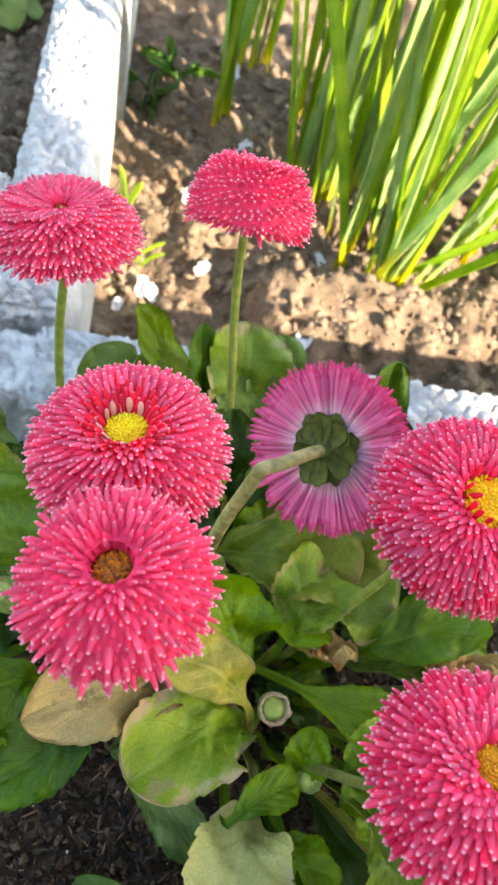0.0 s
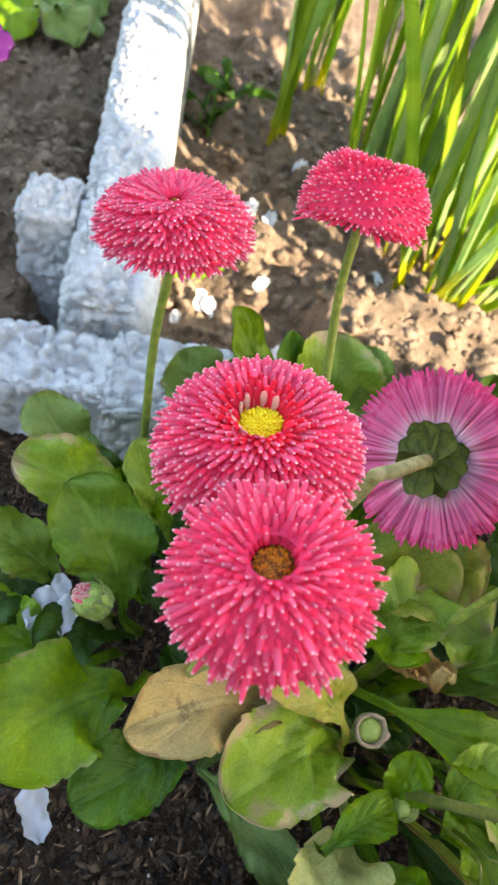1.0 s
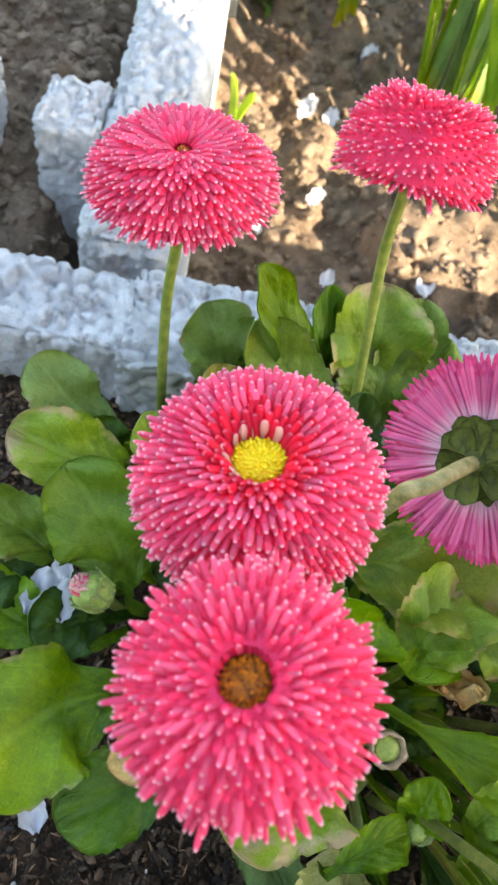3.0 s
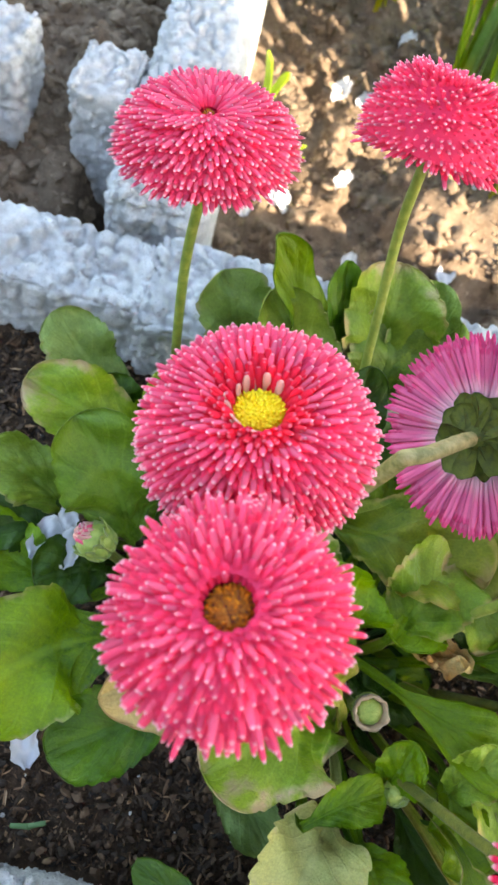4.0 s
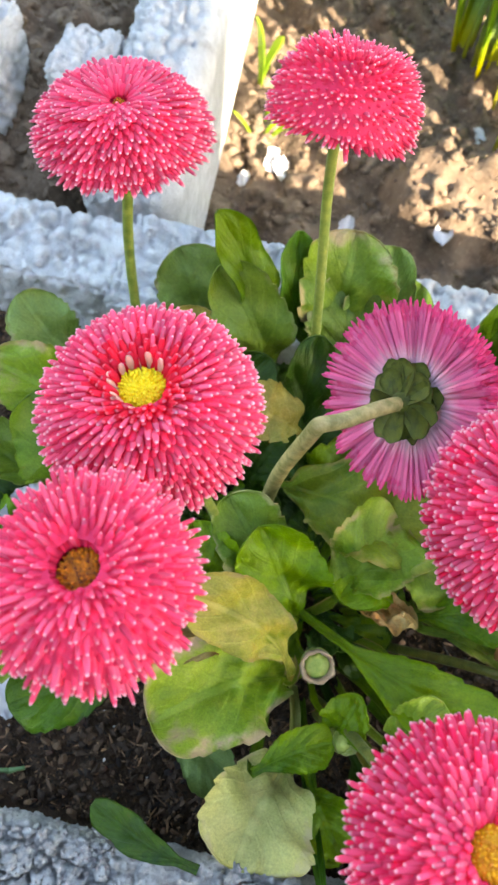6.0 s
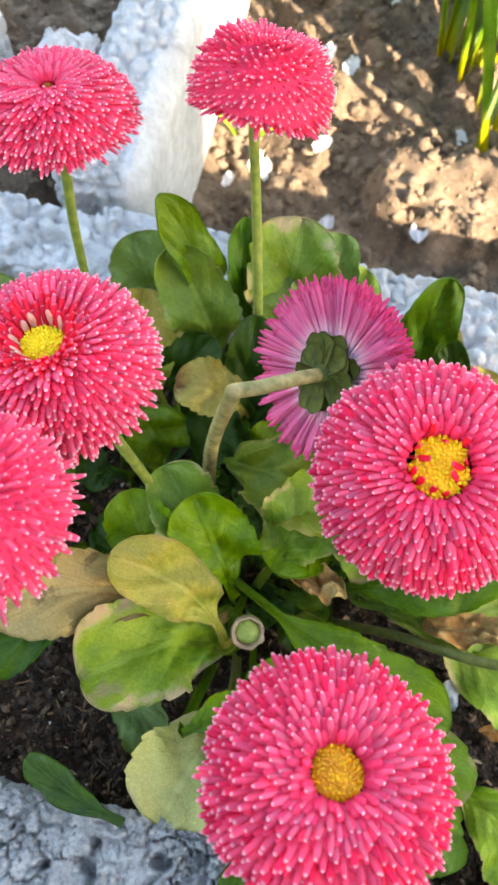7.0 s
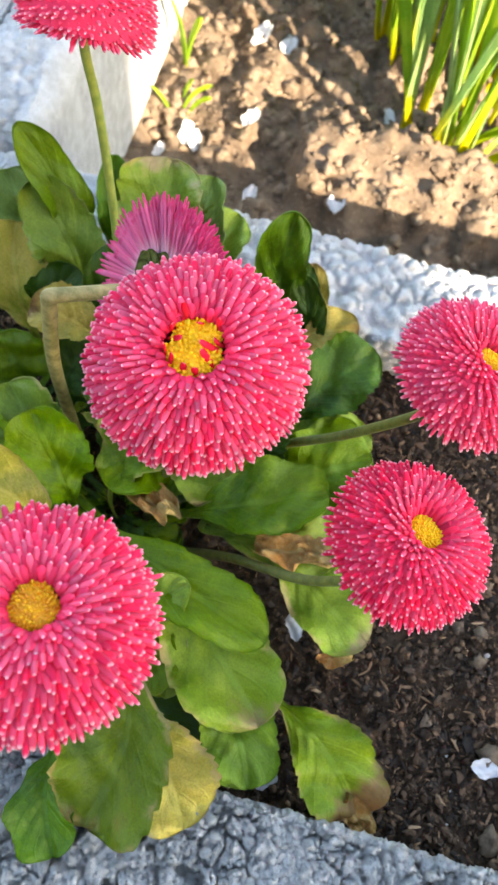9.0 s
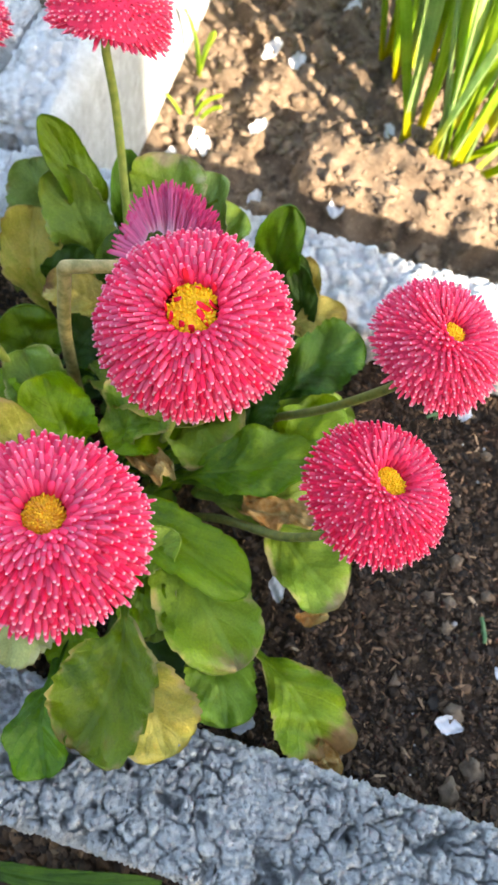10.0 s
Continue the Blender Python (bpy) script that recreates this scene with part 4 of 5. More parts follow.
leaf((-0.036, 0.119, 0.020), (-0.036, 0.141, 0.066), 0.033, (0.05, -0.9, 0.4), 0.010, "lighttip", .2, 0)
leaf((-0.041, 0.115, 0.020), (-0.055, 0.132, 0.070), 0.014, (0.36, -0.85, 0.39), 0.004, "deep", .2, 10)
leaf((-0.032, 0.117, 0.020), (-0.021, 0.143, 0.060), 0.023, (-0.20, -0.80, 0.56), 0.006, "greyl", .2, 0)
leaf((-0.034, 0.104, 0.020), (-0.034, 0.131, 0.054), 0.03, (0.02, -0.79, 0.62), 0.008, "rim", .2, 0)
leaf((-0.026, 0.109, 0.020), (-0.008, 0.137, 0.050), 0.023, (-0.23, -0.63, 0.74), 0.006, "light", .2, 0)
leaf((0.024, 0.111, 0.020), (0.016, 0.114, 0.085), 0.019, (0.07, -1.00, 0.05), 0.005, "deep", .25, 0)
leaf((0.028, 0.102, 0.020), (0.022, 0.110, 0.060), 0.014, (0.02, -0.98, 0.19), 0.005, "dark", .25, 0)
leaf((-0.040, 0.071, 0.045), (-0.062, 0.068, 0.060), 0.019, (0.56, -0.18, 0.81), 0.006, "tanyellow", .15, 0)
leaf((-0.039, 0.028, 0.030), (-0.057, 0.039, 0.060), 0.023, (0.60, -0.57, 0.56), 0.010, "rim", .1, -10)
leaf((-0.037, 0.077, 0.020), (-0.041, 0.094, 0.070), 0.017, (0.13, -0.93, 0.33), 0.005, "dark", .2, 0)
leaf((-0.044, 0.058, 0.030), (0.005, 0.039, 0.055), 0.031, (-0.46, -0.03, 0.89), 0.008, "olive", .15, 0)
leaf((-0.018, 0.021, 0.040), (-0.005, 0.046, 0.055), 0.026, (-0.19, -0.43, 0.88), 0.008, "lighttip", .1, 0)
leaf((0.027, 0.033, 0.030), (0.020, 0.067, 0.050), 0.026, (-0.13, -0.52, 0.85), 0.005, "dark", .1, 0)
leaf((-0.031, 0.019, 0.030), (0.044, -0.013, 0.045), 0.022, (-0.21, -0.02, 0.98), 0.008, "mid", .42, 0)
leaf((0.002, 0.012, 0.025), (0.049, -0.035, 0.035), 0.032, (-0.15, 0.06, 0.99), 0.006, "lighttip", .1, 0)
leaf((0.026, -0.022, 0.020), (0.051, -0.052, 0.025), 0.024, (-0.11, 0.07, 0.99), 0.005, "bluegreen", .1, 0)
leaf((0.052, -0.023, 0.015), (0.087, -0.049, 0.012), 0.027, (0.00, -0.11, 0.99), 0.005, "drytip", .1, 0)
leaf((0.0078, -0.0296, 0.044), (0.01, -0.0745, 0.042), 0.031, (0.06, 0.05, 1.00), 0.007, "brownpatch", .1, 0)
leaf((-0.0068, -0.0566, 0.034), (0.0034, -0.0842, 0.034), 0.019, (-0.2, 0.1, 0.97), 0.004, "deep", .1, 0)
leaf((0.012, -0.0366, 0.032), (0.036, -0.0675, 0.033), 0.027, (0.1, -0.00, 0.99), 0.004, "yellow", .1, 0)
leaf((0.006, -0.007, 0.030), (0.015, -0.036, 0.035), 0.017, (-0.02, 0.16, 0.99), 0.003, "mid", .1, 0)
leaf((0.041, 0.029, 0.020), (0.076, 0.001, 0.025), 0.025, (-0.18, -0.05, 0.98), 0.005, "lighttip", .1, 0)
leaf((0.003, 0.027, 0.020), (0.061, 0.030, 0.030), 0.023, (-0.15, -0.21, 0.97), 0.006, "light", .15, 0)
leaf((-0.004, 0.058, 0.030), (0.021, 0.032, 0.045), 0.031, (-0.36, 0.19, 0.91), 0.005, "lighttip", .05, 0)
leaf((-0.007, 0.060, 0.030), (-0.018, 0.019, 0.050), 0.025, (0.31, 0.35, 0.89), 0.005, "mid", .1, 0)
leaf((0.023, 0.063, 0.020), (0.062, 0.066, 0.030), 0.027, (-0.22, -0.28, 0.94), 0.006, "light", .15, 0)
leaf((0.027, 0.064, 0.030), (0.054, 0.094, 0.050), 0.025, (-0.14, -0.46, 0.88), 0.005, "deep", .1, 0)
leaf((0.021, 0.096, 0.030), (0.046, 0.104, 0.045), 0.017, (-0.34, -0.47, 0.82), 0.005, "tanyellow", .1, 0)
leaf((0.024, 0.116, 0.020), (0.016, 0.124, 0.050), 0.012, (0.41, -0.85, 0.33), 0.004, "dark", .2, 0)
leaf((0.030, 0.116, 0.020), (0.023, 0.128, 0.045), 0.009, (0.27, -0.83, 0.50), 0.003, "tanyellow", .2, 0)
leaf((-0.001, -0.018, 0.012), (0.034, -0.047, 0.017), 0.03, (-0.3, 0.1, 0.94), 0.004, "dark", .1, 0)
leaf((-0.010, -0.013, 0.025), (-0.007, -0.006, 0.045), 0.014, (-0.43, -0.83, 0.35), 0.005, "mid", .1, 0)
leaf((0.008, -0.016, 0.030), (0.017, -0.004, 0.050), 0.014, (-0.51, -0.60, 0.61), 0.005, "light", .1, 0)
leaf((-0.012, -0.032, 0.020), (-0.000, -0.050, 0.024), 0.018, (-0.49, 0.46, 0.74), 0.005, "mid", .1, 0)
leaf((0.016, -0.007, 0.030), (0.018, -0.035, 0.030), 0.014, (-0.17, -0.01, 0.98), 0.004, "light", .1, 0)
leaf((0.005, 0.022, 0.033), (0.050, 0.036, 0.054), 0.025, (-0.33, -0.24, 0.91), 0.006, "mid", .2, 0)
leaf((0.013, 0.022, 0.025), (0.061, 0.027, 0.033), 0.021, (-0.29, -0.18, 0.94), 0.006, "light", .2, 0)

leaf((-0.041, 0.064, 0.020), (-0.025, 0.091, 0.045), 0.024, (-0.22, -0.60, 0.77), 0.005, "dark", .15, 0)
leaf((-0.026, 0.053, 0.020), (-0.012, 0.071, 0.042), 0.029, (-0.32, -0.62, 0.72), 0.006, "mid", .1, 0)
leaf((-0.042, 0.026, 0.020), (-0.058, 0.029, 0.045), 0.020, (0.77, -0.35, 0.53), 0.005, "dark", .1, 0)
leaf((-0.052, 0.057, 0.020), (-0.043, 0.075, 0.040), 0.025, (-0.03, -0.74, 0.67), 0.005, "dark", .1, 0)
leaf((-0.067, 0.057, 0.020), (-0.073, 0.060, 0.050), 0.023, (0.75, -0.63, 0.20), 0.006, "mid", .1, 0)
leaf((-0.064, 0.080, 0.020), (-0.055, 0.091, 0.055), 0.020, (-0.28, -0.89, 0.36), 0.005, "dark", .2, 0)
leaf((-0.011, 0.062, 0.030), (0.008, 0.037, 0.050), 0.038, (-0.55, 0.23, 0.80), 0.008, "olive", .1, 0)
leaf((0.033, 0.035, 0.025), (0.062, 0.055, 0.045), 0.031, (-0.38, -0.33, 0.87), 0.006, "mid", .1, 0)
leaf((-0.101, 0.065, 0.020), (-0.096, 0.080, 0.050), 0.020, (-0.13, -0.88, 0.46), 0.005, "mid", .1, 0)
leaf((-0.104, 0.028, 0.015), (-0.123, 0.015, 0.030), 0.022, (0.56, 0.11, 0.82), 0.004, "dark", .1, 0)
leaf((0.018, 0.050, 0.020), (0.034, 0.041, 0.025), 0.013, (-0.31, -0.04, 0.95), 0.003, "mid", .1, 0)
leaf((-0.112, 0.066, 0.030), (-0.123, 0.075, 0.050), 0.020, (0.60, -0.55, 0.58), 0.004, "dark", .1, 0)

# short dark leaves and stalks crowd the crowns below the others; their dark green partly stands in for shade in the
# gaps
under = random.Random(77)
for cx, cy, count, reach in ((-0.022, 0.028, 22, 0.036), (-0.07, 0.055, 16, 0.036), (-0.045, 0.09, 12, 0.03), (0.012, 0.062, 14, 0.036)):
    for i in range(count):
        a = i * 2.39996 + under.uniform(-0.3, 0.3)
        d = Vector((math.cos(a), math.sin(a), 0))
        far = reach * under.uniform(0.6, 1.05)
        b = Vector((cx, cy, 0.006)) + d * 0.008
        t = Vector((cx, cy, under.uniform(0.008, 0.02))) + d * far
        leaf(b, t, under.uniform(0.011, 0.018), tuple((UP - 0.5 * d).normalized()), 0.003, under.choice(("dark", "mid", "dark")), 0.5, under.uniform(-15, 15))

# withered leaves low in the rosette
def withered(centre, heading, pitch, length, width, seed):
    """A dead leaf dried into a crumpled, folded scrap."""
    rng = random.Random(seed)
    rows, cols = 30, 20
    u, v = (g.ravel() for g in np.meshgrid(np.linspace(0, 1, rows), np.linspace(-1, 1, cols), indexing="ij"))
    edge = np.sqrt(np.clip(1 - np.abs(2 * u - 1) ** 2.4, 0.03, 1)) * (1 + 0.22 * fbm(u * 7, np.sign(v) * 3, 0 * u, 3, seed))
    x, y = length * (u - 0.5), 0.5 * width * v * edge
    z = width * (0.32 * np.abs(v) ** 1.3 + 0.75 * fbm(x * 150, y * 150, 0 * x, 2, seed + 2) + 0.6 * np.abs(fbm(x * 330, y * 330, 0 * x, 2, seed + 3)))
    y = y * (1 - 0.35 * np.abs(v)) + 0.12 * width * fbm(x * 200, y * 200, 0 * x, 2, seed + 4)
    top = np.stack([x, y, z], 1)
    verts = np.concatenate([top, top - (0, 0, 0.0004)])
    n = rows * cols
    faces = [f[::-1] for f in grid_faces(rows, cols)] + grid_faces(rows, cols, n)
    ring = [i * cols for i in range(rows)] + [(rows - 1) * cols + k for k in range(1, cols)] + [i * cols + cols - 1 for i in range(rows - 2, -1, -1)] + list(range(cols - 2, 0, -1))
    faces += [(q, r, r + n, q + n) for q, r in zip(ring, ring[1:] + ring[:1])]
    me = mesh_of("withered_leaf", verts, faces, LEAF["dead"])
    uv = np.concatenate([np.stack([0.5 + 0.5 * v, u], 1)] * 2).astype(np.float32)
    place = np.zeros(len(me.loops), dtype=np.int32)
    me.loops.foreach_get("vertex_index", place)
    me.uv_layers.new(name="UVMap").data.foreach_set("uv", uv[place].ravel())
    ob = part("withered_leaf", me, plant, "crumpled dead brown leaf")
    ob.matrix_basis = Matrix.Translation(Vector(centre) - plant.location) @ Matrix.Rotation(heading, 4, "Z") @ Matrix.Rotation(-pitch, 4, "Y")
    return ob


withered((-0.0027, 0.0205, 0.039), -0.3, 0.35, 0.024, 0.016, 1)
withered((0.0459, 0.0165, 0.0435), 0.15, 0.3, 0.027, 0.015, 2)
withered((0.0399, 0.0185, 0.0341), -0.5, 0.1, 0.018, 0.011, 3)
withered((-0.024, -0.041, 0.008), -1.1, 0.1, 0.02, 0.011, 4)
withered((0.086, -0.05, 0.01), -0.9, -0.3, 0.017, 0.012, 5)
withered((0.068, -0.005, 0.012), 0.3, 0.0, 0.012, 0.009, 6)

fallen = leaf((-0.041, -0.06, 0.034), (-0.074, -0.05, 0.034), 0.01, (0.05, -0.25, 0.95), 0.002, "dark", 0.1, 0, 0.25, rooted=False, owner="loose")
fallen.name = "fallen_leaf"
tagged(fallen, "green leaf with yellowed edge lying on the stone", "leaf")


def bud(at, stem, petals=34):
    """A closed daisy bud: a plump green cup of scales with a pink and white tip."""
    rng = random.Random(petals)
    thing = new("daisy_bud")
    base = Vector(stem[0])
    thing.location = base
    tagged(thing, "small closed daisy bud with pink and white tip" if petals > 9 else "tight green daisy bud", "flower bud")
    head = Matrix.Translation(Vector(at) - base) @ frame_of((-0.72, 0.1, 0.6))
    rows = [(0.0016, -0.0062), (0.0036, -0.0052), (0.0052, -0.003), (0.0058, -0.0004), (0.0055, 0.0018), (0.0046, 0.0036), (0.0032, 0.0046), (0.0004, 0.005)]
    if petals < 10:
        rows = [(0.62 * r, 0.8 * z) for r, z in rows]
    n = 32
    verts = [head @ Vector((r * (1 + 0.05 * math.cos(8 * a)) * math.cos(a), r * (1 + 0.05 * math.cos(8 * a)) * math.sin(a), z)) for r, z in rows for a in (2 * math.pi * k / n for k in range(n))]
    calyx = part("calyx", mesh_of("calyx", verts, grid_faces(len(rows), n, 0, True), BRACT_PALE), thing, "plump green cup of scales")
    wide = 1.0 if petals > 9 else 0.62
    for i in range(13):
        m = head @ Matrix.Rotation(i * 2 * math.pi / 13, 4, "Z") @ Matrix.Translation((0.0046 * wide, 0, -0.0042 * wide)) @ Matrix.Rotation(radians(4), 4, "Y") @ Matrix.Rotation(math.pi / 2, 4, "Z")
        ob = part("bract", BUD_BRACT, calyx)
        ob.matrix_basis = m @ Matrix.Diagonal((0.46 * wide, 0.9 * wide, 0.82 * wide, 1))
    for i in range(petals):
        r = 0.0042 * math.sqrt((i + 0.5) / petals)
        m = head @ Matrix.Rotation(i * 2.39996, 4, "Z") @ Matrix.Translation((r, 0, 0.0022 - 40 * r * r)) @ Matrix.Rotation(-0.45 * r / 0.0042, 4, "Y")
        ob = part("petal", QUILLS["white" if rng.random() < 0.6 else "rose"][i % 3], thing)
        ob.matrix_basis = m @ Matrix.Diagonal((0.0011, 0.0009, 0.0048, 1))
    verts, faces = tube([Vector(p) - base for p in stem], 0.0016, 0.0016, 16, 8, 0.04, 3)
    part("stem", mesh_of("stem", verts, faces, STEM), thing)
    return thing


BUD_BRACT = BRACT_MESH.copy()
BUD_BRACT.materials.clear()
BUD_BRACT.materials.append(BRACT_PALE)
bud((-0.108, 0.028, 0.042), [(-0.098, 0.036, -0.004), (-0.104, 0.032, 0.02), (-0.108, 0.028, 0.038)])
bud((-0.006, -0.018, 0.03), [(-0.012, -0.008, -0.004), (-0.009, -0.013, 0.014), (-0.006, -0.018, 0.026)], 0)


def spent_head(at, stem):
    """A flower that has lost its petals: a pale ragged ring round a green cushion, on a short stem."""
    thing = new("spent_daisy_head")
    base = Vector(stem[0])
    thing.location = base
    tagged(thing, "bare daisy head without petals, pale ring and green cushion", "flower")
    head = Matrix.Translation(Vector(at) - base) @ frame_of((0.05, -0.35, 0.93)) @ Matrix.Diagonal((0.74, 0.74, 0.86, 1))
    rng = random.Random(5)
    n = 26
    ring = [(0.0016, -0.009), (0.0038, -0.006), (0.0056, -0.002), (0.0068, 0.0012), (0.0069, 0.0026), (0.0058, 0.0028), (0.0052, 0.0004)]
    verts = []
    for r, z in ring:
        for k in range(n):
            a = 2 * math.pi * k / n
            j = 1 + rng.uniform(-0.09, 0.09)
            verts.append(head @ Vector((r * j * math.cos(a), r * j * math.sin(a), z + rng.uniform(-6, 6) * 1e-4)))
    part("rim", mesh_of("rim", verts, grid_faces(len(ring), n, 0, True), PITH), thing, "pale ragged ring")
    verts = []
    for i in range(6):
        a = i / 5 * math.pi / 2
        for k in range(16):
            b = 2 * math.pi * k / 16
            verts.append(head @ Vector((0.0053 * math.cos(a) * math.cos(b), 0.0053 * math.cos(a) * math.sin(b), -0.0002 + 0.0018 * math.sin(a))))
    part("cushion", mesh_of("cushion", verts, grid_faces(6, 16, 0, True), BRACT_PALE), thing, "green cushion")
    for i in range(13):
        m = head @ Matrix.Rotation(i * 2 * math.pi / 13, 4, "Z") @ Matrix.Translation((0.003, 0, -0.0098)) @ Matrix.Rotation(radians(13), 4, "Y") @ Matrix.Rotation(math.pi / 2, 4, "Z")
        part("bract", BUD_BRACT, thing).matrix_basis = m
    verts, faces = tube([Vector(p) - base for p in stem], 0.0024, 0.0019, 16, 9, 0.04, 4)
    part("stem", mesh_of("stem", verts, faces, STEM), thing)
    return thing


spent_head((-0.0198, 0.0003, 0.0405), [(-0.017, 0.012, -0.004), (-0.018, 0.006, 0.016), (-0.0196, 0.0025, 0.034)])

# ---- daffodil foliage in the sunny bed ----
def ground_at(x, y):
    return float(ground_height(np.array([x]), np.array([y]))[0])


def strap(owner, base, heading, lean, length, width, bend, kind, seed, twist=0.3):
    """One strap-shaped leaf with a shallow channel and a blunt tip."""
    rng = random.Random(seed)
    out = Vector((math.cos(heading), math.sin(heading), 0))
    rows, cols = 18, 5
    verts, p, angle = [], Vector((0, 0, 0)), lean
    turn = rng.uniform(-twist, twist)
    path = []
    for i in range(rows):
        s = i / (rows - 1)
        d = out * math.sin(angle) + UP * math.cos(angle)
        path.append((p.copy(), d, s))
        p = p + d * (length / (rows - 1))
        angle += bend / rows * (0.4 + 1.2 * s)
    face = rng.uniform(0, 6.28)
    layer = [[], []]
    for p, d, s in path:
        side = d.cross(Matrix.Rotation(face, 3, "Z") @ Vector((1, 0, 0.01))).normalized()
        side = Matrix.Rotation(turn * s * 2, 3, d) @ side
        up = side.cross(d)
        w = width / 2 * min(1.0, 0.5 + 1.3 * s) * math.sqrt(max(0.02, 1 - max(0.0, (s - 0.86) / 0.14) ** 2))
        for k in range(cols):
            u = 2 * k / (cols - 1) - 1
            q = p + side * (u * w) + up * (0.16 * w * u * u)
            layer[0].append(q)
            layer[1].append(q - up * 0.0012)
    verts = layer[0] + layer[1]
    n = rows * cols
    faces = [f[::-1] for f in grid_faces(rows, cols)] + grid_faces(rows, cols, n)
    ring = [i * cols for i in range(rows)] + [(rows - 1) * cols + k for k in range(1, cols)] + [i * cols + cols - 1 for i in range(rows - 2, -1, -1)] + list(range(cols - 2, 0, -1))
    faces += [(q, r, r + n, q + n) for q, r in zip(ring, ring[1:] + ring[:1])]
    me = mesh_of("leaf", verts, faces, LEAF[kind])
    uv = me.uv_layers.new(name="UVMap")
    place = np.zeros(len(me.loops), dtype=np.int32)
    me.loops.foreach_get("vertex_index", place)
    place = place % n
    uv.data.foreach_set("uv", np.stack([(place % cols) / (cols - 1), (place // cols) / (rows - 1)], 1).astype(np.float32).ravel())
    ob = new("leaf", me)
    ob.parent = owner
    ob.location = Vector(base) - owner.location
    return ob


def daffodil(x, y, count, seed, heading, spread, lean, length=0.27, label="clump of tall green daffodil leaves in sunny soil"):
    rng = random.Random(seed)
    thing = new("daffodil_plant")
    thing.location = (x, y, ground_at(x, y) - 0.004)
    tagged(thing, label, "plant", "daffodil clumps")
    for i in range(count):
        a, r = rng.uniform(0, 6.28), 0.016 * math.sqrt(rng.random())
        base = Vector((x + r * math.cos(a), y + r * math.sin(a), 0))
        base.z = ground_at(base.x, base.y) - 0.006
        strap(thing, base, heading + rng.uniform(-spread, spread), lean * rng.uniform(0.0, 0.9), length * rng.uniform(0.75, 1.15), rng.uniform(0.006, 0.0098),
              rng.uniform(0.0, 0.35), "strapblue" if rng.random() < 0.4 else "strap", seed * 50 + i)
    return thing


daffodil(0.068, 0.314, 7, 31, 3.0, 2.4, 0.34)
daffodil(0.078, 0.32, 6, 32, 0.1, 0.7, 0.85, 0.25, "daffodil leaves splayed low over dry soil")
daffodil(0.054, 0.338, 6, 33, 2.9, 2.2, 0.3)
daffodil(0.04, 0.388, 10, 34, 2.9, 2.4, 0.28)
daffodil(0.024, 0.426, 13, 35, 2.9, 2.2, 0.24)
daffodil(0.082, 0.38, 13, 36, 1.9, 3.0, 0.3)
daffodil(0.135, 0.385, 7, 37, 0.3, 1.2, 0.6)
daffodil(0.062, 0.44, 13, 38, 1.9, 3.1, 0.25)
daffodil(0.112, 0.45, 12, 39, 1.6, 3.1, 0.3)
daffodil(0.175, 0.43, 8, 40, 0.2, 1.5, 0.5)
daffodil(-0.044, 0.487, 5, 41, 1.8, 2.5, 0.14, 0.2, "small clump of young daffodil leaves")
daffodil(-0.018, 0.575, 8, 42, 1.5, 3.1, 0.18, 0.24)
daffodil(0.03, 0.53, 8, 43, 1.5, 3.1, 0.22)


def tuft(name, x, y, count, seed, length, width, lean, label, z=None, kind="strap"):
    rng = random.Random(seed)
    thing = new(name)
    ground = ground_at(x, y) if z is None else z
    thing.location = (x, y, ground - 0.003)
    tagged(thing, label, "grass")
    for i in range(count):
        strap(thing, (x + rng.uniform(-1, 1) * 0.006, y + rng.uniform(-1, 1) * 0.01, ground - 0.003), rng.uniform(0, 6.28), lean * rng.uniform(0.4, 1.3), length * rng.uniform(0.6, 1.2), width,
              rng.uniform(0.2, 1.2), kind, seed * 70 + i)
    return thing


tuft("grass_tuft", -0.094, 0.315, 4, 51, 0.028, 0.0025, 0.4, "few bright green grass blades beside the pale stone")
tuft("grass_tuft", -0.109, 0.362, 2, 52, 0.06, 0.0055, 0.1, "few bright green grass blades beside the pale stone")
tuft("weed", -0.1, 0.5, 12, 53, 0.03, 0.008, 0.9, "low dark green weed on bare soil", kind="weed")
tuft("weed", -0.085, 0.54, 10, 54, 0.03, 0.008, 1.0, "low dark green weed on bare soil", kind="weed")
front = new("fallen_strap_leaf")
front.location = (-0.05, -0.12, -0.05)
tagged(front, "dark green strap leaf lying below the front stone", "leaf")
bpy.context.view_layer.update()
leaf((-0.05, -0.121, -0.046), (0.046, -0.104, -0.05), 0.0085, (0.0, -0.25, 0.97), 0.004, "dark", 0.0, 0, 0.1, rooted=False, owner=front)


# ---- neighbouring plants in the left bed ----
neighbour = new("daisy_plant")
neighbour.location = (-0.25, 0.55, ground_at(-0.25, 0.55))
tagged(neighbour, "half-sunlit daisy rosette in the neighbouring bed", "plant")
bpy.context.view_layer.update()
for i, (heading, reach, kind) in enumerate(((-0.9, 0.075, "greyl"), (-0.5, 0.07, "grey"), (0.0, 0.06, "grey"), (-1.5, 0.07, "mid"), (-2.1, 0.07, "dark"), (2.8, 0.06, "mid"), (1.4, 0.06, "dark"))):
    c = Vector(neighbour.location)
    d = Vector((math.cos(heading), math.sin(heading), 0))
    leaf(c + d * 0.02 + UP * 0.02, c + d * reach + UP * 0.02, 0.038, tuple((UP * 0.9 - d * 0.2).normalized()), 0.014, kind, 0.2, 0, 0.2, crown=tuple(c - UP * 0.004), owner=neighbour)
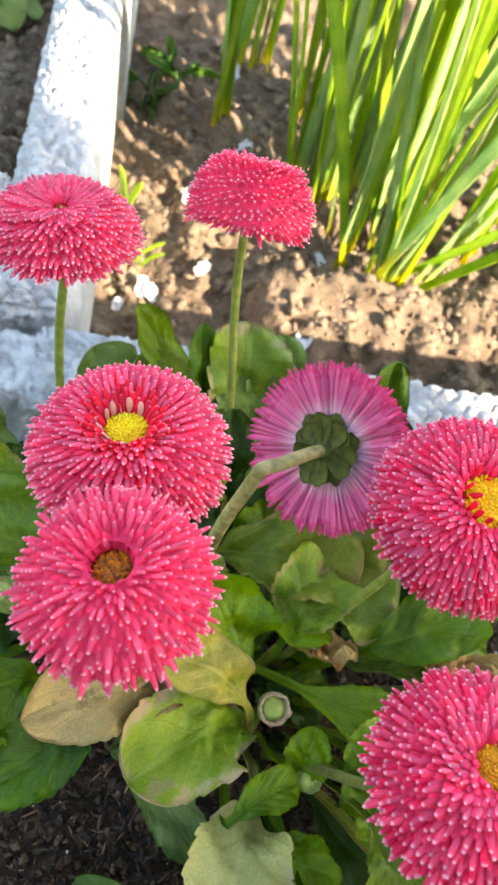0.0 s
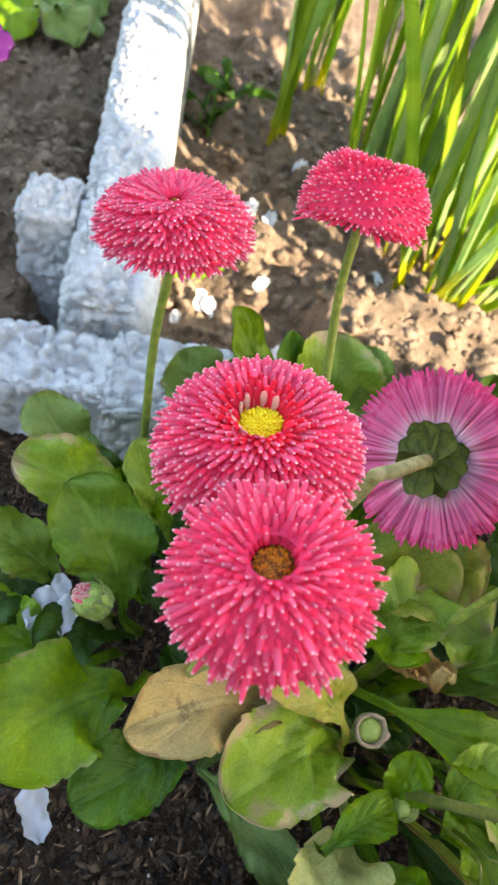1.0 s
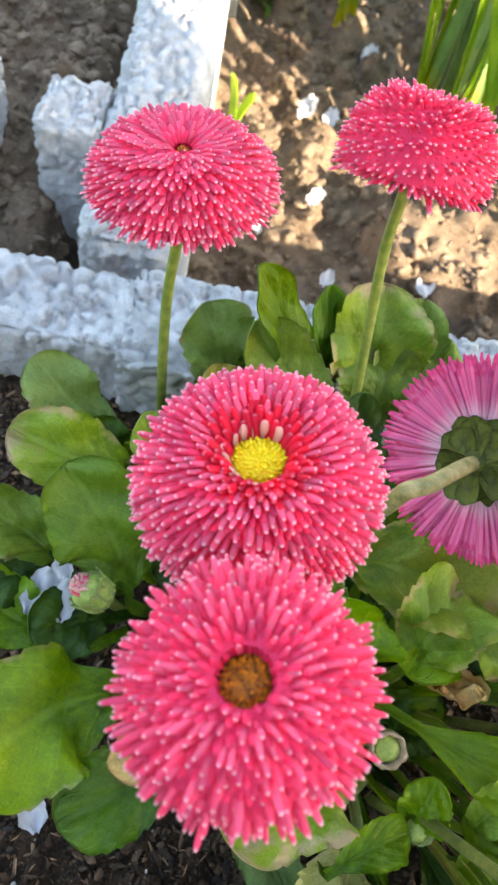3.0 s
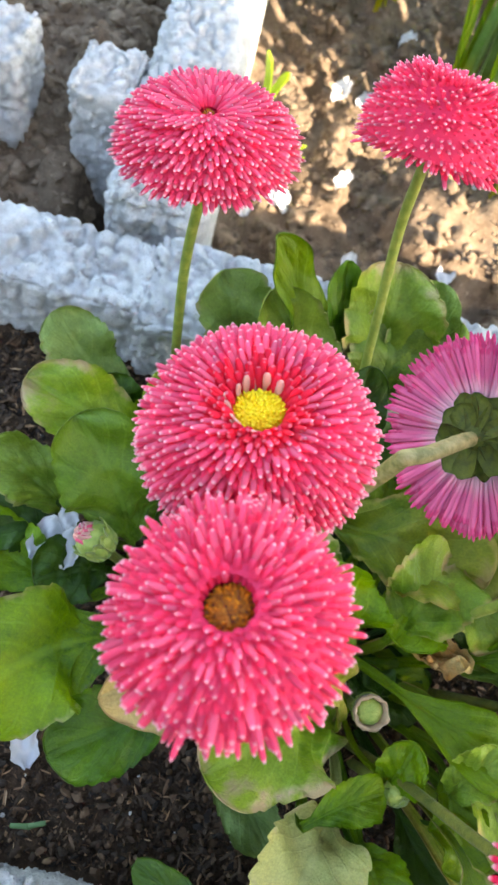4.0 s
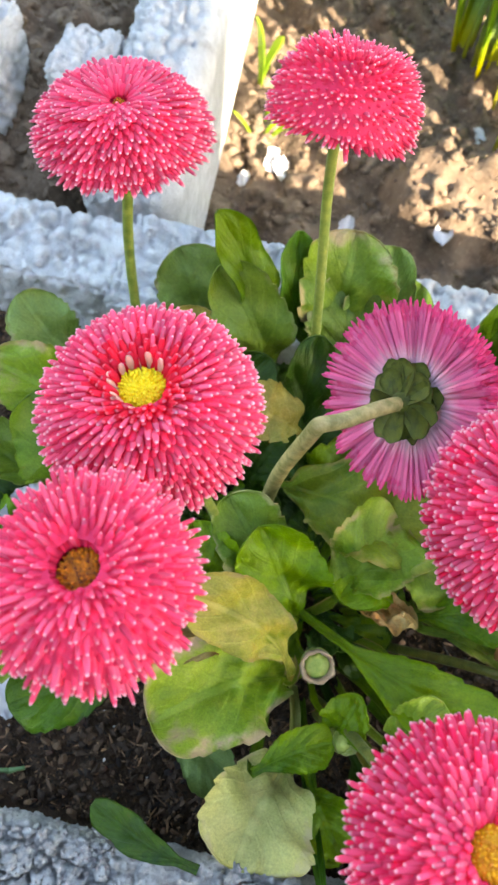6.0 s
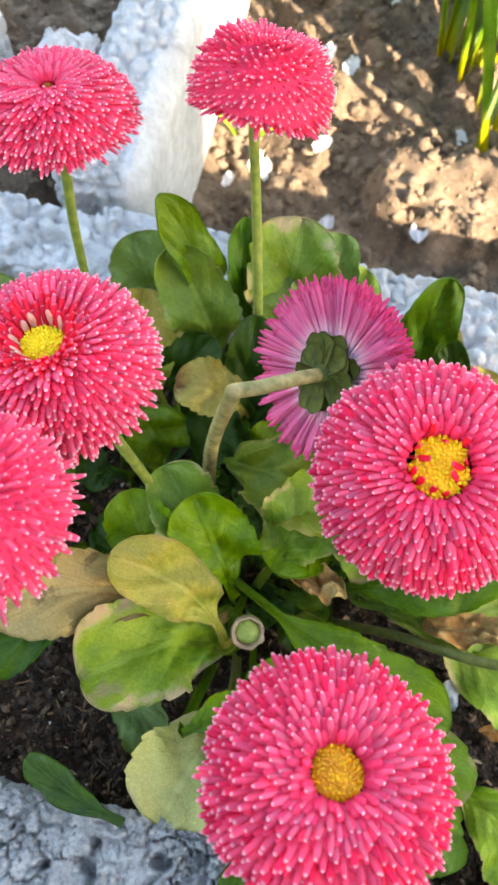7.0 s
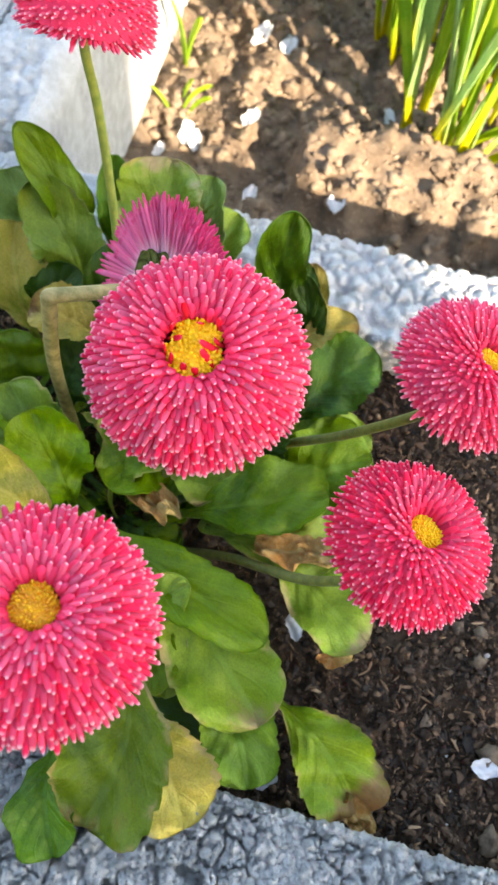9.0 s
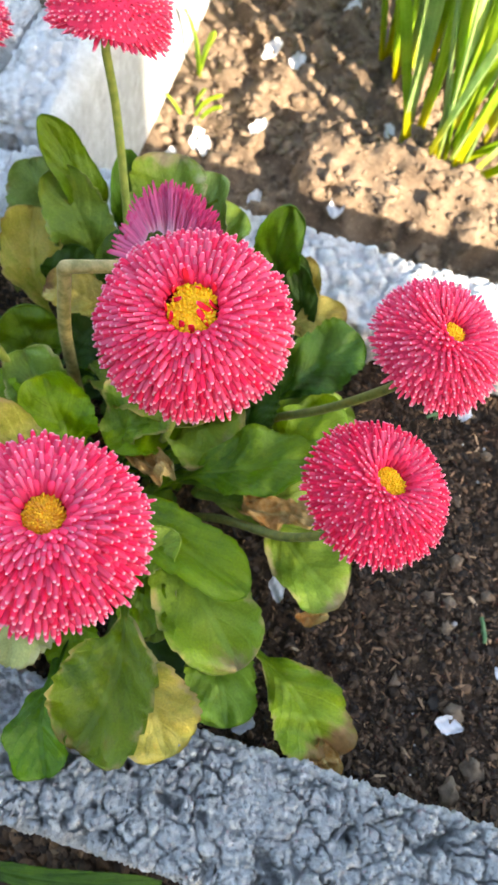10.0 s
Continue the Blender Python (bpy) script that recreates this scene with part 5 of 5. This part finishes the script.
daisy("pink daisy in the neighbouring bed", (-0.262, 0.56, 0.035), (0.1, -0.2, 0.97), 0.023, [(-0.25, 0.55, -0.04), (-0.256, 0.556, 0.0)], 60, count=180)


def pansy(x, y, seed):
    rng = random.Random(seed)
    z = ground_at(x, y)
    thing = new("violet_flower")
    thing.location = (x, y, z)
    tagged(thing, "small violet flower low over brown soil", "flower")
    for i in range(5):
        m = Matrix.Translation((0, 0, 0.03)) @ frame_of((0.3, -0.5, 0.8)) @ Matrix.Rotation(i * 1.2566, 4, "Z") @ Matrix.Rotation(radians(80 + rng.uniform(-8, 8)), 4, "Y") @ Matrix.Rotation(math.pi / 2, 4, "Z")
        part("petal", QUILLS["violet"][0], thing).matrix_basis = m @ Matrix.Diagonal((0.007, 0.0012, 0.014, 1))
    verts, faces = tube([(0, 0, -0.004), (0.002, 0, 0.015), (0, 0, 0.03)], 0.0014, 0.0012, 12, 8)
    part("stem", mesh_of("stem", verts, faces, STEM), thing)


pansy(-0.243, 0.42, 61)

# ---- fallen blossom petals, seedlings ----
def blossom(x, y, z, turn, size, seed, label="white fallen blossom petal on soil"):
    rng = random.Random(seed)
    verts, rows, cols = [], 15, 9
    for side in (0, 1):
        for i in range(rows):
            s = i / (rows - 1)
            w = math.sqrt(max(0.03, 1 - abs(2 * s - 1.1) ** 2.2)) * (0.29 - 0.05 * math.sin(9 * s + seed) + 0.02 * math.sin(31 * s + 2 * seed))
            for k in range(cols):
                u = 2 * k / (cols - 1) - 1
                verts.append((size * u * w, size * (s - 0.5), size * (0.05 * u * u + 0.16 * (s - 0.4) ** 2 + 0.07 * math.sin(6 * s + 4 * u + seed) + 0.03 * math.sin(15 * s - 7 * u + seed)) - 0.0004 * side))
    n = rows * cols
    faces = grid_faces(rows, cols) + [f[::-1] for f in grid_faces(rows, cols, n)]
    ring = [i * cols for i in range(rows)] + [(rows - 1) * cols + k for k in range(1, cols)] + [i * cols + cols - 1 for i in range(rows - 2, -1, -1)] + list(range(cols - 2, 0, -1))
    faces += [(q, q + n, r + n, r) for q, r in zip(ring, ring[1:] + ring[:1])]
    ob = new("fallen_petal", mesh_of("fallen_petal", verts, faces, BLOSSOM))
    ob.matrix_world = pose(x, y, z + 0.0012, rng.uniform(0, 30), rng.uniform(-14, 14), turn if label.endswith("compost") else 0.3 * (turn % 180) - 30)
    return tagged(ob, label, "petal", "fallen white petals")


for i, (x, y, size) in enumerate(((-0.061, 0.379, 0.013), (-0.044, 0.386, 0.013), (-0.084, 0.294, 0.012), (-0.048, 0.308, 0.011), (-0.098, 0.281, 0.009),
                                  (-0.078, 0.29, 0.011), (-0.034, 0.259, 0.01), (0.0175, 0.256, 0.012), (0.033, 0.34, 0.012), (0.083, 0.315, 0.009), (-0.037, 0.56, 0.014), (-0.024, 0.462, 0.013))):
    blossom(x, y, ground_at(x, y) + 0.002, i * 67, size * 1.3, i)
for i, (x, y, size) in enumerate(((0.053, 0.004, 0.012), (0.126, -0.023, 0.012), (0.105, 0.1, 0.011), (0.142, 0.0, 0.011), (0.056, -0.047, 0.01), (-0.114, -0.026, 0.019))):
    blossom(x, y, float(soil_height(np.array([x]), np.array([y]))[0]) + 0.0062, 20 + i * 73, size * 0.86, 30 + i, "white fallen blossom petal on dark compost")
for i, (x, y, z, size) in enumerate(((-0.1243, 0.0291, 0.027, 0.015), (-0.116, 0.0273, 0.029, 0.013), (-0.119, 0.0356, 0.03, 0.01))):
    blossom(x, y, z, 40 + i * 50, size, 60 + i, "bluish white fallen petal on a leaf beside the bud")
blossom(-0.16, 0.189, ground_at(-0.16, 0.189) + 0.004, 80, 0.02, 50, "bluish white fallen petal against the stone")


def seedling(x, y, seed):
    z = float(soil_height(np.array([x]), np.array([y]))[0])
    thing = new("seedling")
    thing.location = (x, y, z)
    tagged(thing, "tiny green seedling sprouting from compost", "seedling")
    verts, faces = tube([(0, 0, -0.003), (0.0005, 0, 0.003), (0, 0, 0.006)], 0.0005, 0.0004, 8, 6)
    part("stem", mesh_of("stem", verts, faces, SEEDLING), thing)
    for k in range(2):
        a = seed + k * 2.9
        v, f = tube([(0, 0, 0.005), (0.002 * math.cos(a), 0.002 * math.sin(a), 0.0062), (0.005 * math.cos(a), 0.005 * math.sin(a), 0.006)], 0.0009, 0.0007, 8, 8, 0.1, k)
        part("leaf", mesh_of("leaf", v, f, SEEDLING), thing)


seedling(0.094, 0.097, 1.0)
seedling(0.132, 0.015, 2.0)
seedling(-0.105, -0.048, 0.4)

# ---- loose bits: compost, clods ----
def scatter(name, label, category, mat, count, region, height, sizes, stretch, seed, shapes, sink=0.25, flat=0.8, soft=False, slim=1.0):
    """Thousands of small pieces joined into one mesh."""
    rng = np.random.default_rng(seed)
    verts, faces, start = [], [], 0
    xs = rng.uniform(region[0], region[1], count)
    ys = rng.uniform(region[2], region[3], count)
    zs = height(xs, ys)
    size = sizes[0] * (sizes[1] / sizes[0]) ** (rng.random(count) ** 2.2)
    for x, y, z, s in zip(xs, ys, zs, size):
        tv, tf = shapes[rng.integers(len(shapes))]
        sc = s * np.array([1.0, rng.uniform(stretch, slim), rng.uniform(stretch, slim) * flat])
        e = Euler((rng.normal(0, 0.5), rng.normal(0, 0.5), rng.uniform(0, 6.28))).to_matrix()
        verts.append((tv * sc) @ np.array(e).T + (x, y, z + s * sink))
        faces.append(tf + start)
        start += len(tv)
    v, f = np.concatenate(verts), np.concatenate(faces)
    ob = new(name, mesh_of(name, v, f.tolist(), mat, soft))
    return tagged(ob, label, category, kind="stuff")


def lumps(subdivisions, rough, number, seed):
    """Irregular lumps as templates."""
    out = []
    for i in range(number):
        bm = bmesh.new()
        bmesh.ops.create_icosphere(bm, subdivisions=subdivisions, radius=0.5)
        v = np.array([q.co[:] for q in bm.verts])
        f = np.array([[q.index for q in face.verts] for face in bm.faces])
        bm.free()
        v *= (1 + rough * (0.75 * fbm(*(v.T * 2.6), 3, seed + i) + 0.5 * fbm(*(v.T * 6.5), 3, seed + i)))[:, None]
        out.append((v, f))
    return out


scatter("compost_bits", "dark compost crumbs, bark chips and fibres", "soil", CHIPS, 30000, (-0.19, 0.24, -0.056, 0.114), soil_height, (0.0009, 0.0045), 0.35, 71, lumps(1, 1.5, 10, 3), sink=0.35, flat=0.7, slim=0.8)
scatter("wood_fibres", "thin brown wood fibres in compost", "soil", FIBRES, 11000, (-0.19, 0.24, -0.056, 0.114), soil_height, (0.0016, 0.0062), 0.09, 72, lumps(1, 0.7, 6, 9), 0.3, slim=0.26)
scatter("compost_crumbs", "small rounded brown compost crumbs", "soil", CRUMBS, 12000, (-0.19, 0.24, -0.056, 0.114), soil_height, (0.0008, 0.0034), 0.5, 78, lumps(1, 1.6, 8, 90), 0.5, soft=True)
scatter("bark_chips", "flat brown bark chips on compost", "soil", CHIPS, 110, (-0.19, 0.24, -0.056, 0.114), soil_height, (0.004, 0.009), 0.2, 76, lumps(2, 1.4, 6, 50), 0.2, flat=0.5, slim=0.5)
scatter("soil_clods", "crumbly light brown soil clods", "soil", CLODS, 9000, (-0.11, 0.26, 0.162, 0.6), ground_height, (0.0015, 0.011), 0.6, 73, lumps(1, 1.1, 8, 20), 0.02, soft=True)
scatter("soil_clods", "large crumbly clods of light brown soil", "soil", CLODS, 260, (-0.11, 0.26, 0.165, 0.6), ground_height, (0.008, 0.02), 0.5, 77, lumps(3, 1.3, 9, 60), 0.0, soft=True)
scatter("soil_clods", "crumbly brown soil clods in the left bed", "soil", CLODS, 4500, (-0.34, -0.165, 0.16, 0.62), ground_height, (0.0025, 0.011), 0.6, 74, lumps(1, 0.9, 6, 30), 0.05)
# dense dark crumbs: moist soil, and shade below the front stone put into colour
scatter("soil_crumbs", "dark moist soil crumbs below the front stone, partly for its shade", "soil", CHIPS, 22000, (-0.2, 0.1, -0.19, -0.098), ground_height, (0.002, 0.009), 0.35, 75, lumps(1, 0.7, 5, 40), 0.1)
scatter("pale_grit", "tiny whitish grains in compost", "grit", PEBBLE, 110, (-0.15, 0.2, -0.054, 0.11), soil_height, (0.0009, 0.0024), 0.6, 81, lumps(1, 0.6, 4, 70), 0.9)
scatter("small_stones", "small grey brown stones on compost", "stone", CLODS, 36, (0.1, 0.22, -0.05, 0.105), soil_height, (0.004, 0.0085), 0.5, 82, lumps(2, 1.5, 6, 80), 0.4, soft=True)
